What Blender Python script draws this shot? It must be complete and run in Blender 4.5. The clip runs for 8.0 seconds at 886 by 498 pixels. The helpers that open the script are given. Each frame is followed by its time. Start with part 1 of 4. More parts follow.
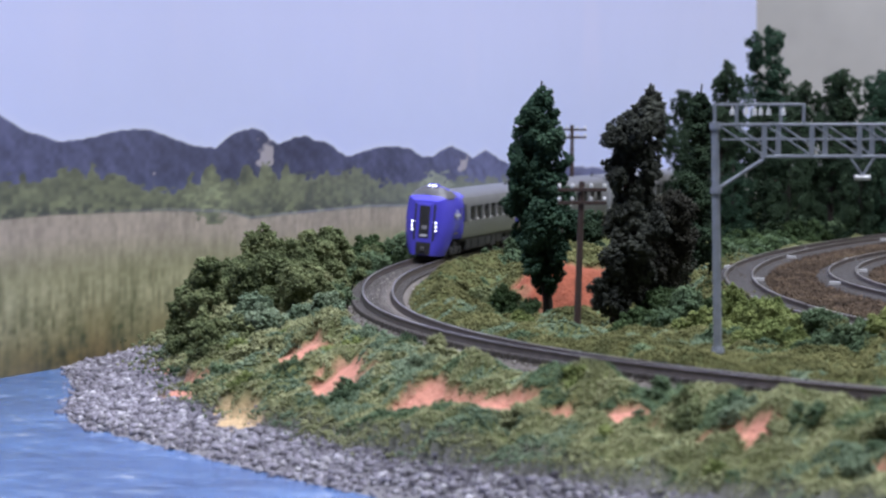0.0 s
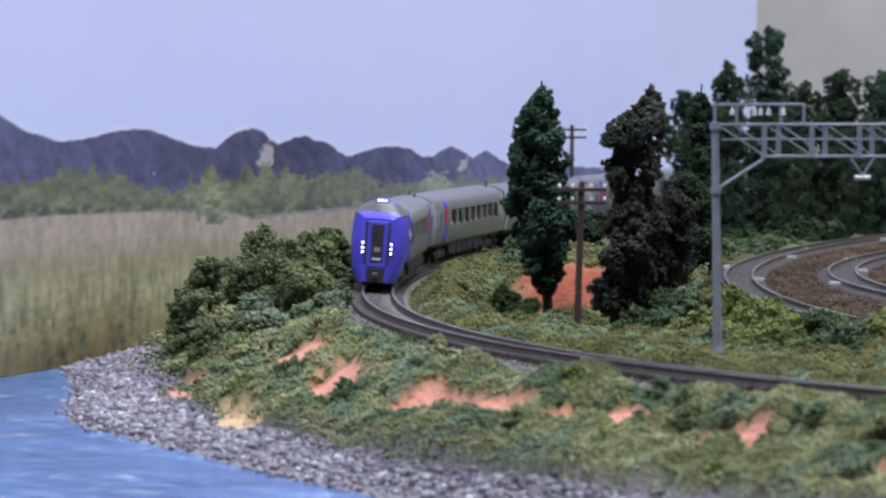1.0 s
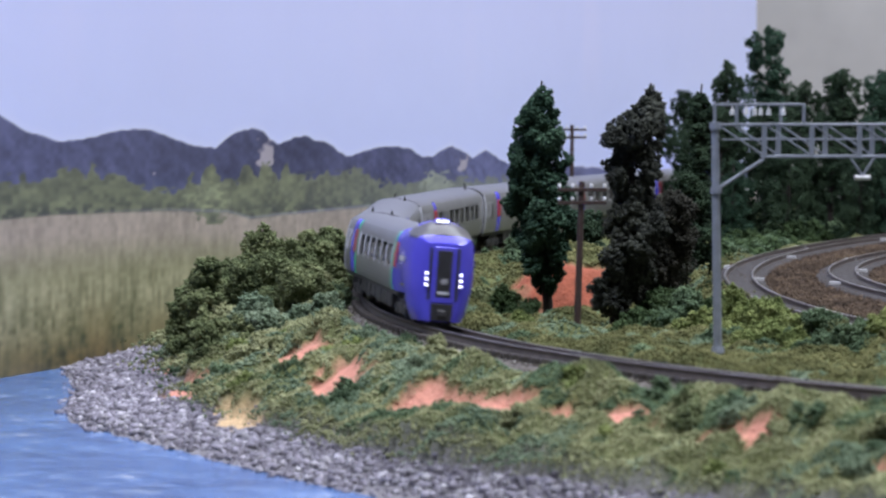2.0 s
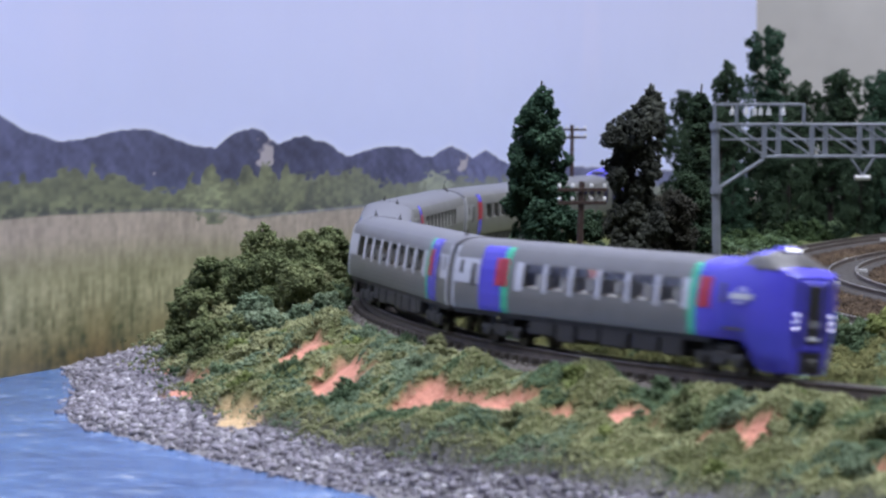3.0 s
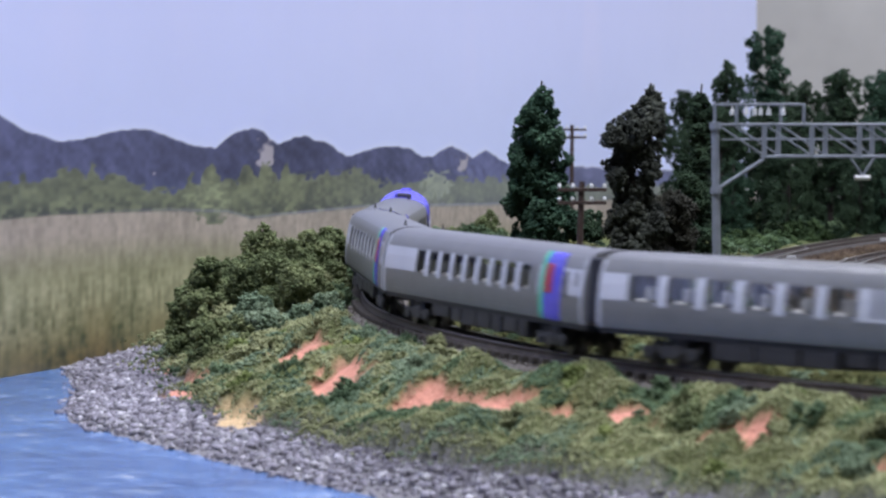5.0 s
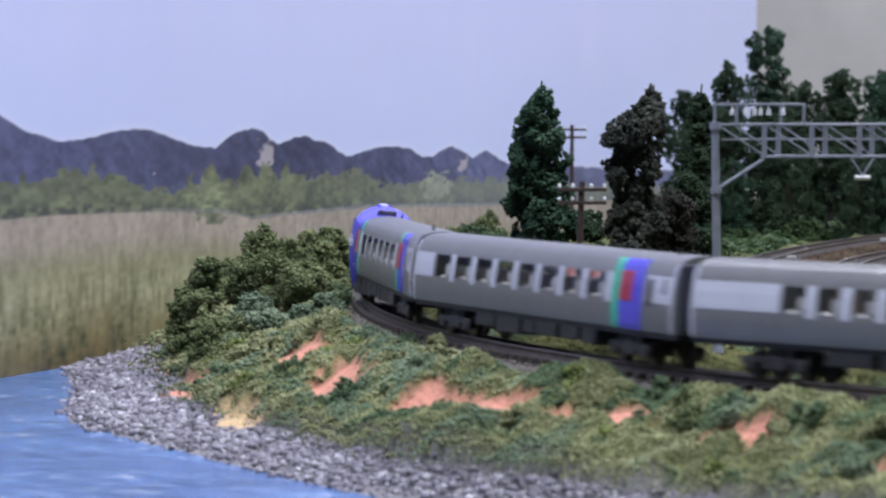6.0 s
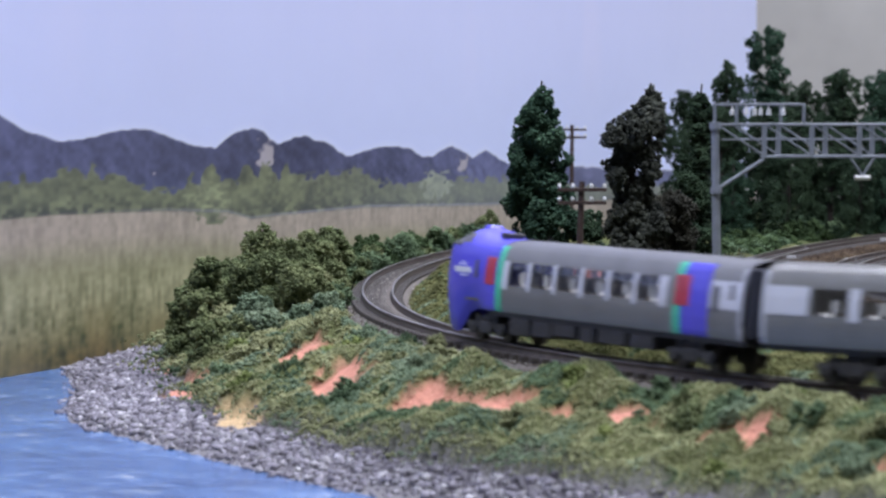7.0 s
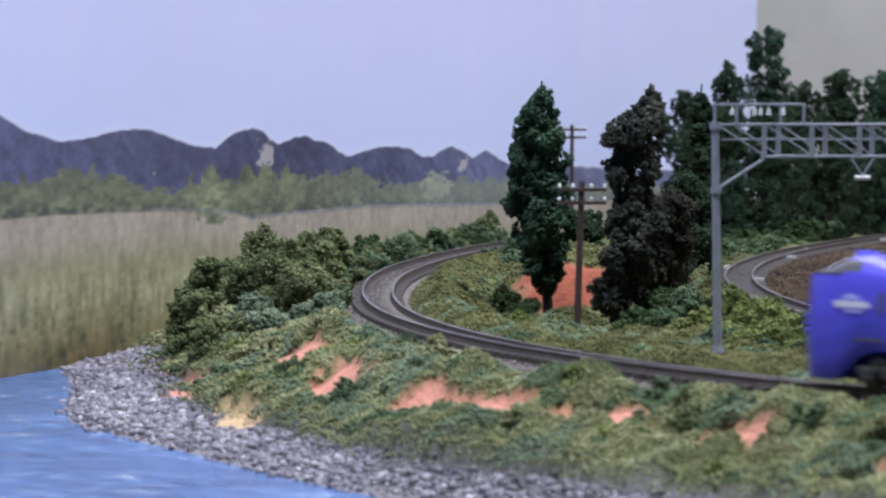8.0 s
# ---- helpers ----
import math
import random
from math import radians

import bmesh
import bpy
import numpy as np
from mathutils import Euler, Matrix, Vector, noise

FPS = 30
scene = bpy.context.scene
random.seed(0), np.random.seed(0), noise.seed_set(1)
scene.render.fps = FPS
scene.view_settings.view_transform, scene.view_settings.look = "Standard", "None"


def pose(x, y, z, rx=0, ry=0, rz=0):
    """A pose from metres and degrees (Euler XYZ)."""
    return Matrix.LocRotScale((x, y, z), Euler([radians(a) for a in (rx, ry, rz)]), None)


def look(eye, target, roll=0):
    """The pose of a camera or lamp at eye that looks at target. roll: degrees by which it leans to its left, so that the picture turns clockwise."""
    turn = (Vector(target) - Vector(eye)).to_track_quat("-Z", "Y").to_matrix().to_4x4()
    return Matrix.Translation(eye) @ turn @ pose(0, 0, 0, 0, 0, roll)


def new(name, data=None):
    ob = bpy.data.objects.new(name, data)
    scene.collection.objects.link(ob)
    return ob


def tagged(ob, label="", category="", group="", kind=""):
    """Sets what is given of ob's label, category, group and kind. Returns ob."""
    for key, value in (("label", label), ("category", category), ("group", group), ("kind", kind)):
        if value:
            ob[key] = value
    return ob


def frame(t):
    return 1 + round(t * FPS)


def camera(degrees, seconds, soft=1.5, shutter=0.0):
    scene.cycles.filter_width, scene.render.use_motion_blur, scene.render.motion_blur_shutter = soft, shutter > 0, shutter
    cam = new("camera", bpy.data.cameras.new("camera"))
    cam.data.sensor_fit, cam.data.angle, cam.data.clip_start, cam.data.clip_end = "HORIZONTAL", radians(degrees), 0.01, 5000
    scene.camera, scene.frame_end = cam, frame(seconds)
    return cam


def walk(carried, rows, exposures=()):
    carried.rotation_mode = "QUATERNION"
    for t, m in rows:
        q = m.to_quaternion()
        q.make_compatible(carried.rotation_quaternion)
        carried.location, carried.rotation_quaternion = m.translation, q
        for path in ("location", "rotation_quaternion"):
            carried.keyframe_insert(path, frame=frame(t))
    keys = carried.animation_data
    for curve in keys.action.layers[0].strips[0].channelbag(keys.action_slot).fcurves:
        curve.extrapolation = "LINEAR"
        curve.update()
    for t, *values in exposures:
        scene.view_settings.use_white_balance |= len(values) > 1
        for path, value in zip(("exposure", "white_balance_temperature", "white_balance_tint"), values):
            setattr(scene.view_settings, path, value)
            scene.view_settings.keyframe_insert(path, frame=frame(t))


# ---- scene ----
MM = 0.001
# one long lens on a tripod, close above the shore of the model landscape
cam = camera(16.234, 8.0, soft=2.5, shutter=0.5)
cam.data.dof.use_dof, cam.data.dof.focus_distance, cam.data.dof.aperture_fstop = True, 1.03, 52
EYE = (0, 0, 0.0599)
AIM = (0, 1.0, 0.0599 - math.tan(radians(2.711)))
walk(cam, [(0, look(EYE, AIM)), (8.0, look(EYE, AIM))])

# ---- light: a room with ceiling lamps ----
world = bpy.data.worlds.new("room_light")
scene.world = world
world.use_nodes = True
world.node_tree.nodes["Background"].inputs[0].default_value = (0.74, 0.79, 1.0, 1)
world.node_tree.nodes["Background"].inputs[1].default_value = 0.23
scene.view_settings.exposure = 0.8


def ceiling_lamp(x, y, z, sx, sy, watts):
    data = bpy.data.lights.new("ceiling_lamp", "AREA")
    data.shape, data.size, data.size_y, data.energy, data.color = "RECTANGLE", sx, sy, watts, (0.835, 0.867, 1.0)
    ob = new("ceiling_lamp", data)
    ob.matrix_world = look((x, y, z), (x, y + 0.25, 0))
    return tagged(ob, "white fluorescent ceiling lamp over the layout", "lamp")


ceiling_lamp(-0.15, 0.25, 1.75, 1.2, 0.25, 29)
ceiling_lamp(0.95, 1.0, 1.75, 1.2, 0.25, 30)
ceiling_lamp(0.1, 2.35, 1.75, 1.2, 0.25, 12)


# ---- materials ----
def shader(name, rough=0.6, metal=0.0, spec=0.5):
    m = bpy.data.materials.new(name)
    m.use_nodes = True
    nt = m.node_tree
    b = nt.nodes["Principled BSDF"]
    b.inputs["Roughness"].default_value = rough
    b.inputs["Metallic"].default_value = metal
    b.inputs["Specular IOR Level"].default_value = spec
    return m, nt, b


def node(nt, kind, **values):
    n = nt.nodes.new(kind)
    for key, value in values.items():
        n.inputs[key].default_value = value
    return n


def ramp(nt, source, stops):
    r = nt.nodes.new("ShaderNodeValToRGB")
    e = r.color_ramp.elements
    while len(e) < len(stops):
        e.new(0.5)
    for el, (at, col) in zip(e, stops):
        el.position, el.color = at, (*col, 1)
    nt.links.new(source, r.inputs["Fac"])
    return r.outputs["Color"]


def mixed(nt, fac, a, b, how="MIX"):
    n = nt.nodes.new("ShaderNodeMix")
    n.data_type, n.blend_type = "RGBA", how
    for sock, v in ((n.inputs[0], fac), (n.inputs[6], a), (n.inputs[7], b)):
        if isinstance(v, bpy.types.NodeSocket):
            nt.links.new(v, sock)
        else:
            sock.default_value = v if isinstance(v, float) else (*v, 1)
    return n.outputs[2]


def grain(nt, scale, detail=4.0, rough=0.6):
    n = node(nt, "ShaderNodeTexNoise", Scale=scale, Detail=detail, Roughness=rough)
    c = nt.nodes.new("ShaderNodeNewGeometry")
    nt.links.new(c.outputs["Position"], n.inputs["Vector"])
    return n.outputs["Fac"]


def own_grain(nt, scale, detail=4.0, rough=0.6):
    n = node(nt, "ShaderNodeTexNoise", Scale=scale, Detail=detail, Roughness=rough)
    c = nt.nodes.new("ShaderNodeTexCoord")
    nt.links.new(c.outputs["Object"], n.inputs["Vector"])
    return n.outputs["Fac"]


def relief(nt, b, source, strength, distance):
    n = node(nt, "ShaderNodeBump", Strength=strength, Distance=distance)
    nt.links.new(source, n.inputs["Height"])
    nt.links.new(n.outputs["Normal"], b.inputs["Normal"])


def plain(name, col, rough=0.5, metal=0.0, spec=0.5, vary=0.18, scale=350, bump=0.0):
    m, nt, b = shader(name, rough, metal, spec)
    g = own_grain(nt, scale)
    lo, hi = [c * (1 - vary) for c in col], [min(1, c * (1 + vary)) for c in col]
    nt.links.new(ramp(nt, g, [(0.3, lo), (0.7, hi)]), b.inputs["Base Color"])
    if bump:
        relief(nt, b, own_grain(nt, scale * 6), bump, 0.0003)
    return m


def foam(name, dark, mid, light, scale=45):
    """Dyed foam turf: each crumb a shade of its own, in drifts of colour."""
    m, nt, b = shader(name, 0.95, 0, 0.1)
    geo = nt.nodes.new("ShaderNodeNewGeometry")
    crumb = ramp(nt, geo.outputs["Random Per Island"], [(0.0, dark), (0.5, mid), (1.0, light)])
    drift = ramp(nt, grain(nt, scale, 3), [(0.36, dark), (0.5, mid), (0.64, light)])
    tufts = ramp(nt, grain(nt, scale * 4, 3), [(0.38, dark), (0.52, mid), (0.66, light)])
    nt.links.new(mixed(nt, 0.88, crumb, mixed(nt, 0.45, drift, tufts)), b.inputs["Base Color"])
    return m


M = {
    "olive": foam("olive_turf", (0.110, 0.120, 0.058), (0.200, 0.212, 0.107), (0.318, 0.325, 0.178)),
    "bluegreen": foam("blue_green_turf", (0.060, 0.092, 0.058), (0.129, 0.175, 0.110), (0.228, 0.281, 0.183)),
    "lime": foam("lime_turf", (0.074, 0.098, 0.030), (0.150, 0.183, 0.062), (0.250, 0.280, 0.105)),
    "meadow": foam("dry_meadow_turf", (0.052, 0.058, 0.023), (0.104, 0.106, 0.043), (0.175, 0.172, 0.074)),
    "green": foam("mid_green_turf", (0.036, 0.060, 0.033), (0.074, 0.113, 0.062), (0.150, 0.205, 0.112)),
    "under": foam("dark_undergrowth", (0.020, 0.034, 0.015), (0.040, 0.066, 0.027), (0.080, 0.118, 0.050)),
    "bush": foam("bush_foliage", (0.046, 0.062, 0.028), (0.112, 0.136, 0.062), (0.235, 0.262, 0.128)),
    "tree_green": foam("tree_foliage_green", (0.018, 0.037, 0.023), (0.030, 0.060, 0.038), (0.056, 0.100, 0.062)),
    "tree_dark": foam("tree_foliage_dark", (0.024, 0.026, 0.023), (0.040, 0.044, 0.036), (0.078, 0.084, 0.066)),
    "tree_mid": foam("tree_foliage_mid", (0.016, 0.028, 0.017), (0.027, 0.046, 0.026), (0.052, 0.082, 0.046)),
    "tree_grey": foam("tree_foliage_grey", (0.018, 0.018, 0.015), (0.035, 0.035, 0.027), (0.088, 0.083, 0.065)),
    "earth": foam("brown_earth_crumbs", (0.022, 0.016, 0.012), (0.055, 0.039, 0.027), (0.120, 0.085, 0.056)),
    "bark": plain("dark_bark", (0.022, 0.017, 0.014), 0.9, bump=0.6),
    "pole": plain("brown_stained_wood", (0.045, 0.025, 0.02), 0.7, bump=0.3),
    "insulator": plain("white_porcelain", (0.75, 0.75, 0.75), 0.3),
    "mast": plain("grey_galvanised_plastic", (0.22, 0.24, 0.28), 0.5),
    "rail": plain("weathered_rail_brown", (0.085, 0.068, 0.06), 0.5, 0.3, vary=0.35),
    "railtop": plain("worn_rail_steel", (0.5, 0.48, 0.46), 0.28, 0.9, vary=0.3),
    "sleeper": plain("dark_brown_sleeper", (0.05, 0.042, 0.038), 0.8, vary=0.35),
    "clip": plain("pale_concrete_piece", (0.42, 0.42, 0.42), 0.7),
}


def stone_material():
    m, nt, b = shader("beach_stone", 0.75, 0, 0.4)
    geo = nt.nodes.new("ShaderNodeNewGeometry")
    c = ramp(nt, geo.outputs["Random Per Island"], [(0.0, (0.085, 0.076, 0.095)), (0.45, (0.20, 0.182, 0.225)), (0.82, (0.36, 0.335, 0.40)), (1.0, (0.80, 0.78, 0.82))])
    nt.links.new(mixed(nt, grain(nt, 900), c, (0.18, 0.17, 0.19)), b.inputs["Base Color"])
    return m


def ballast_material():
    m, nt, b = shader("ballast", 0.9, 0, 0.2)
    c = ramp(nt, grain(nt, 900, 3, 0.8), [(0.3, (0.11, 0.096, 0.088)), (0.5, (0.20, 0.178, 0.165)), (0.7, (0.32, 0.295, 0.28))])
    nt.links.new(mixed(nt, grain(nt, 40), c, (0.10, 0.085, 0.07)), b.inputs["Base Color"])
    relief(nt, b, grain(nt, 1200, 3), 0.9, 0.0006)
    return m


def water_material():
    m, nt, b = shader("painted_water", 0.18, 0, 0.5)
    tc = nt.nodes.new("ShaderNodeTexCoord")
    mp = nt.nodes.new("ShaderNodeMapping")
    mp.inputs["Scale"].default_value = (1, 1.0, 1)
    mp.inputs["Rotation"].default_value = (0, 0, 0.4)
    nt.links.new(tc.outputs["Object"], mp.inputs["Vector"])
    mp2 = nt.nodes.new("ShaderNodeMapping")
    mp2.inputs["Scale"].default_value = (16, 26, 1)
    nt.links.new(mp.outputs["Vector"], mp2.inputs["Vector"])
    n = node(nt, "ShaderNodeTexNoise", Scale=1.0, Detail=8.0, Roughness=0.72, Distortion=1.6)
    nt.links.new(mp2.outputs["Vector"], n.inputs["Vector"])
    c = ramp(nt, n.outputs["Fac"], [(0.28, (0.030, 0.055, 0.13)), (0.45, (0.055, 0.11, 0.27)), (0.6, (0.10, 0.20, 0.43)), (0.74, (0.26, 0.38, 0.58))])
    dabs = node(nt, "ShaderNodeTexNoise", Scale=6.0, Detail=6.0, Roughness=0.7, Distortion=0.8)
    nt.links.new(mp2.outputs["Vector"], dabs.inputs["Vector"])
    c2 = ramp(nt, dabs.outputs["Fac"], [(0.35, (0.03, 0.07, 0.18)), (0.5, (0.07, 0.15, 0.35)), (0.58, (0.13, 0.24, 0.46)), (0.66, (0.55, 0.62, 0.74))])
    nt.links.new(mixed(nt, 0.5, c, c2), b.inputs["Base Color"])
    relief(nt, b, dabs.outputs["Fac"], 0.3, 0.002)
    return m


def ground_material():
    """Plaster ground: turf drifts, bare red earth and sand by the colour attribute."""
    m, nt, b = shader("scenic_ground", 0.95, 0, 0.15)
    at = nt.nodes.new("ShaderNodeAttribute")
    at.attribute_name = "soil"
    g = grain(nt, 320, 5)
    nt.links.new(mixed(nt, 0.75, at.outputs["Color"], mixed(nt, g, (0.35, 0.35, 0.35), (1.5, 1.5, 1.5)), "MULTIPLY"), b.inputs["Base Color"])
    relief(nt, b, grain(nt, 700, 4), 0.8, 0.0012)
    return m


def board_material():
    m, nt, b = shader("printed_photo_board", 0.45, 0, 0.35)
    at = nt.nodes.new("ShaderNodeAttribute")
    at.attribute_name = "print"
    nt.links.new(at.outputs["Color"], b.inputs["Base Color"])
    return m


M["stone"], M["ballast"], M["water"], M["ground"], M["board"] = stone_material(), ballast_material(), water_material(), ground_material(), board_material()


# ---- mesh helpers (built in millimetres) ----
def part(name, bm, material, parent=None, label=""):
    me = bpy.data.meshes.new(name)
    bmesh.ops.scale(bm, vec=(MM, MM, MM), verts=bm.verts)
    bmesh.ops.recalc_face_normals(bm, faces=bm.faces)
    bm.to_mesh(me)
    bm.free()
    me.materials.append(material)
    ob = new(name, me)
    if parent:
        ob.parent = parent
    if label:
        ob["label"] = label
    return ob


def rounded(ob, degrees=40):
    ob.data.shade_smooth()
    ob.data.set_sharp_from_angle(angle=radians(degrees))
    return ob


def thing(name, label, category, group="", kind="", at=(0, 0, 0)):
    ob = new(name)
    ob.location = [c * MM for c in at]
    ob.empty_display_size = 0.01
    return tagged(ob, label, category, group, kind)


def box(bm, x0, x1, y0, y1, z0, z1, bevel=0.0):
    vs = [bm.verts.new((x, y, z)) for x in (x0, x1) for y in (y0, y1) for z in (z0, z1)]
    fs = [bm.faces.new([vs[i] for i in f]) for f in ((0, 1, 3, 2), (4, 6, 7, 5), (0, 4, 5, 1), (2, 3, 7, 6), (0, 2, 6, 4), (1, 5, 7, 3))]
    if bevel:
        edges = list({e for f in fs for e in f.edges})
        bmesh.ops.bevel(bm, geom=edges, offset=bevel, segments=1, affect="EDGES")
    return bm


def rod(bm, p, q, r0, r1=None, n=8):
    p, q = Vector(p), Vector(q)
    r1 = r0 if r1 is None else r1
    turn = (q - p).to_track_quat("Z", "Y").to_matrix()
    rings = []
    for c, r in ((p, r0), (q, r1)):
        rings.append([bm.verts.new(c + turn @ Vector((r * math.cos(2 * math.pi * i / n), r * math.sin(2 * math.pi * i / n), 0))) for i in range(n)])
    for i in range(n):
        j = (i + 1) % n
        bm.faces.new((rings[0][i], rings[0][j], rings[1][j], rings[1][i]))
    bm.faces.new(rings[0][::-1])
    bm.faces.new(rings[1])
    return bm


def fresh(*builds):
    bm = bmesh.new()
    for f, *args in builds:
        f(bm, *args)
    return bm


def raw_mesh(name, verts, faces, material, parent=None, soft=False):
    """A mesh from arrays in millimetres; faces of three."""
    me = bpy.data.meshes.new(name)
    nv, nf = len(verts), len(faces)
    me.vertices.add(nv)
    me.vertices.foreach_set("co", (np.asarray(verts) * MM).astype(np.float32).ravel())
    me.loops.add(nf * 3)
    me.loops.foreach_set("vertex_index", np.asarray(faces, dtype=np.int32).ravel())
    me.polygons.add(nf)
    me.polygons.foreach_set("loop_start", np.arange(0, nf * 3, 3, dtype=np.int32))
    me.update(calc_edges=True)
    me.validate()
    if soft:
        me.shade_smooth()
    me.materials.append(material)
    ob = new(name, me)
    if parent:
        ob.parent = parent
    return ob


OCTA = np.array([(1, 0, 0), (-1, 0, 0), (0, 1, 0), (0, -1, 0), (0, 0, 1), (0, 0, -1)], float)
OCTA_F = np.array([(0, 2, 4), (2, 1, 4), (1, 3, 4), (3, 0, 4), (2, 0, 5), (1, 2, 5), (3, 1, 5), (0, 3, 5)])


TETRA = np.array([(1, 1, 1), (1, -1, -1), (-1, 1, -1), (-1, -1, 1)], float) * 0.8
TETRA_F = np.array([(0, 1, 2), (0, 3, 1), (0, 2, 3), (1, 3, 2)])


def flecks(rng, centres, sizes):
    """Ragged crumbs of foam, four faces each."""
    n = len(centres)
    q, _ = np.linalg.qr(rng.normal(size=(n, 3, 3)))
    v = TETRA[None] * (1 + rng.uniform(-0.45, 0.45, (n, 4, 1)))
    v = np.einsum("nij,nkj->nki", q, v) * np.asarray(sizes)[:, None, None] + np.asarray(centres)[:, None, :]
    f = TETRA_F[None] + (np.arange(n) * 4)[:, None, None]
    return v.reshape(-1, 3), f.reshape(-1, 3)


def crumbs(rng, centres, sizes, flat=1.0, rough=0.45):
    """Small uneven lumps of stone, as vertex and face arrays."""
    n = len(centres)
    axes = rng.normal(size=(n, 3, 3))
    q, _ = np.linalg.qr(axes)
    v = OCTA[None] * (1 + rng.uniform(-rough, rough, (n, 6, 1)))
    v = np.einsum("nij,nkj->nki", q, v)
    v[:, :, 2] *= flat
    v = v * np.asarray(sizes)[:, None, None] + np.asarray(centres)[:, None, :]
    f = OCTA_F[None] + (np.arange(n) * 6)[:, None, None]
    return v.reshape(-1, 3), f.reshape(-1, 3)


# ---- plan of the line (millimetres): curvature along the track, rail top at height 0 ----
STEP = 2.0
S = np.arange(-1180, 1301, STEP)
KNOTS = np.array([-1200, -420, -360, -300, -240, -180, -120, -60, 0, 60, 120, 180, 240, 300, 360, 420, 480, 1300.0])
BENDS = np.array([1.0, 0.128, 0.427, 0.734, 0.957, 0.967, 1.201, 0.791, 1.014, 1.752, 1.49, 2.202, 2.49, 2.056, 2.908, 2.8, 2.6, 1.2]) * 1e-3
KNOTS[1:17] = np.arange(-420, 481, 60)
CANT = 0.08


def lay_line():
    k = np.interp(S, KNOTS, BENDS)
    z = int(round(1180 / STEP))
    th = np.concatenate([[0], np.cumsum((k[1:] + k[:-1]) / 2 * STEP)])
    th = th - th[z] + 1.5 * math.pi + 0.0424
    dx, dy = np.cos(th), np.sin(th)
    x = np.concatenate([[0], np.cumsum((dx[1:] + dx[:-1]) / 2 * STEP)])
    y = np.concatenate([[0], np.cumsum((dy[1:] + dy[:-1]) / 2 * STEP)])
    return x - x[z] - 20.11, y - y[z] + 965.14, th


LX, LY, LT = lay_line()


def on_line(s):
    return np.interp(s, S, LX), np.interp(s, S, LY), np.interp(s, S, LT)


def beside(x, y):
    """Distance to the line (positive on the outer side) and the place along it."""
    x, y = np.asarray(x, float), np.asarray(y, float)
    d = np.full(x.shape, 1e9)
    side, along = np.zeros(x.shape), np.zeros(x.shape)
    for i in range(0, len(S), 5):
        dd = np.hypot(x - LX[i], y - LY[i])
        o = (x - LX[i]) * math.sin(LT[i]) - (y - LY[i]) * math.cos(LT[i])
        near = dd < d
        d[near], side[near], along[near] = dd[near], np.sign(o[near]), S[i]
    return d * np.where(side >= 0, 1, -1), along


def smooth(e0, e1, x):
    t = np.clip((x - e0) / (e1 - e0), 0, 1)
    return t * t * (3 - 2 * t)


def lumps(x, y, size, seed=0):
    """Soft random height between 0 and 1 on a plan."""
    rng = np.random.default_rng(seed)
    table = rng.uniform(0, 1, (64, 64))
    u, v = np.asarray(x) / size, np.asarray(y) / size
    i, j = np.floor(u).astype(int), np.floor(v).astype(int)
    a, b = u - i, v - j
    a, b = a * a * (3 - 2 * a), b * b * (3 - 2 * b)
    t = lambda p, q: table[p % 64, q % 64]
    return (t(i, j) * (1 - a) + t(i + 1, j) * a) * (1 - b) + (t(i, j + 1) * (1 - a) + t(i + 1, j + 1) * a) * b


WATER = -26.5


def bank_edge(s):
    return np.interp(s, [-300, -60, 0, 60, 80, 120, 140, 160, 200, 220, 265, 290, 320, 350, 420, 900], [52, 71, 65, 60, 59.5, 60, 59.5, 54.5, 51, 54.5, 53.5, 52.5, 55.5, 62, 72, 72])


def shore_edge(s):
    return np.interp(s, [-300, -80, -50, -20, 30, 80, 110, 150, 180, 220, 260, 300, 350, 420, 900], [96, 100, 101, 97, 90, 93, 94, 84, 77, 72, 69.5, 71, 84, 95, 95])


def bank_foot(s):
    return np.interp(s, [0, 170, 210, 265, 310, 350, 420], [-22.6, -22.6, -21.5, -20, -18.6, -17, -16])


def yard_edge(y):
    """Where the turf ends at the yard lines on the far side."""
    return 86 + 6.3e-4 * (y - 1000) ** 2


def domes(x, y, size, seed):
    """Rounded clumps packed side by side: 1 on a clump's top, 0 in the creases."""
    rng = np.random.default_rng(seed)
    jx, jy = rng.uniform(0.1, 0.9, (64, 64)), rng.uniform(0.1, 0.9, (64, 64))
    big = rng.uniform(0.7, 1.25, (64, 64))
    u, v = np.asarray(x) / size, np.asarray(y) / size
    i, j = np.floor(u).astype(int), np.floor(v).astype(int)
    best = np.zeros(np.shape(u))
    for p in (-1, 0, 1):
        for q in (-1, 0, 1):
            a, b = (i + p) % 64, (j + q) % 64
            r = np.hypot(u - (i + p + jx[a, b]), v - (j + q + jy[a, b])) / (0.85 * big[a, b])
            best = np.maximum(best, np.sqrt(np.clip(1 - r * r, 0, 1)) * big[a, b])
    return best


def mounds(x, y, d):
    """Small heaps of turf."""
    heap = domes(x, y, 7.5, 31) * 5.4 + domes(x, y, 3.1, 32) * 1.5 + lumps(x, y, 14, 30) ** 2 * 3
    return heap * np.where(d > 0, smooth(10, 21, d), smooth(9, 20, -d)) * 0.95


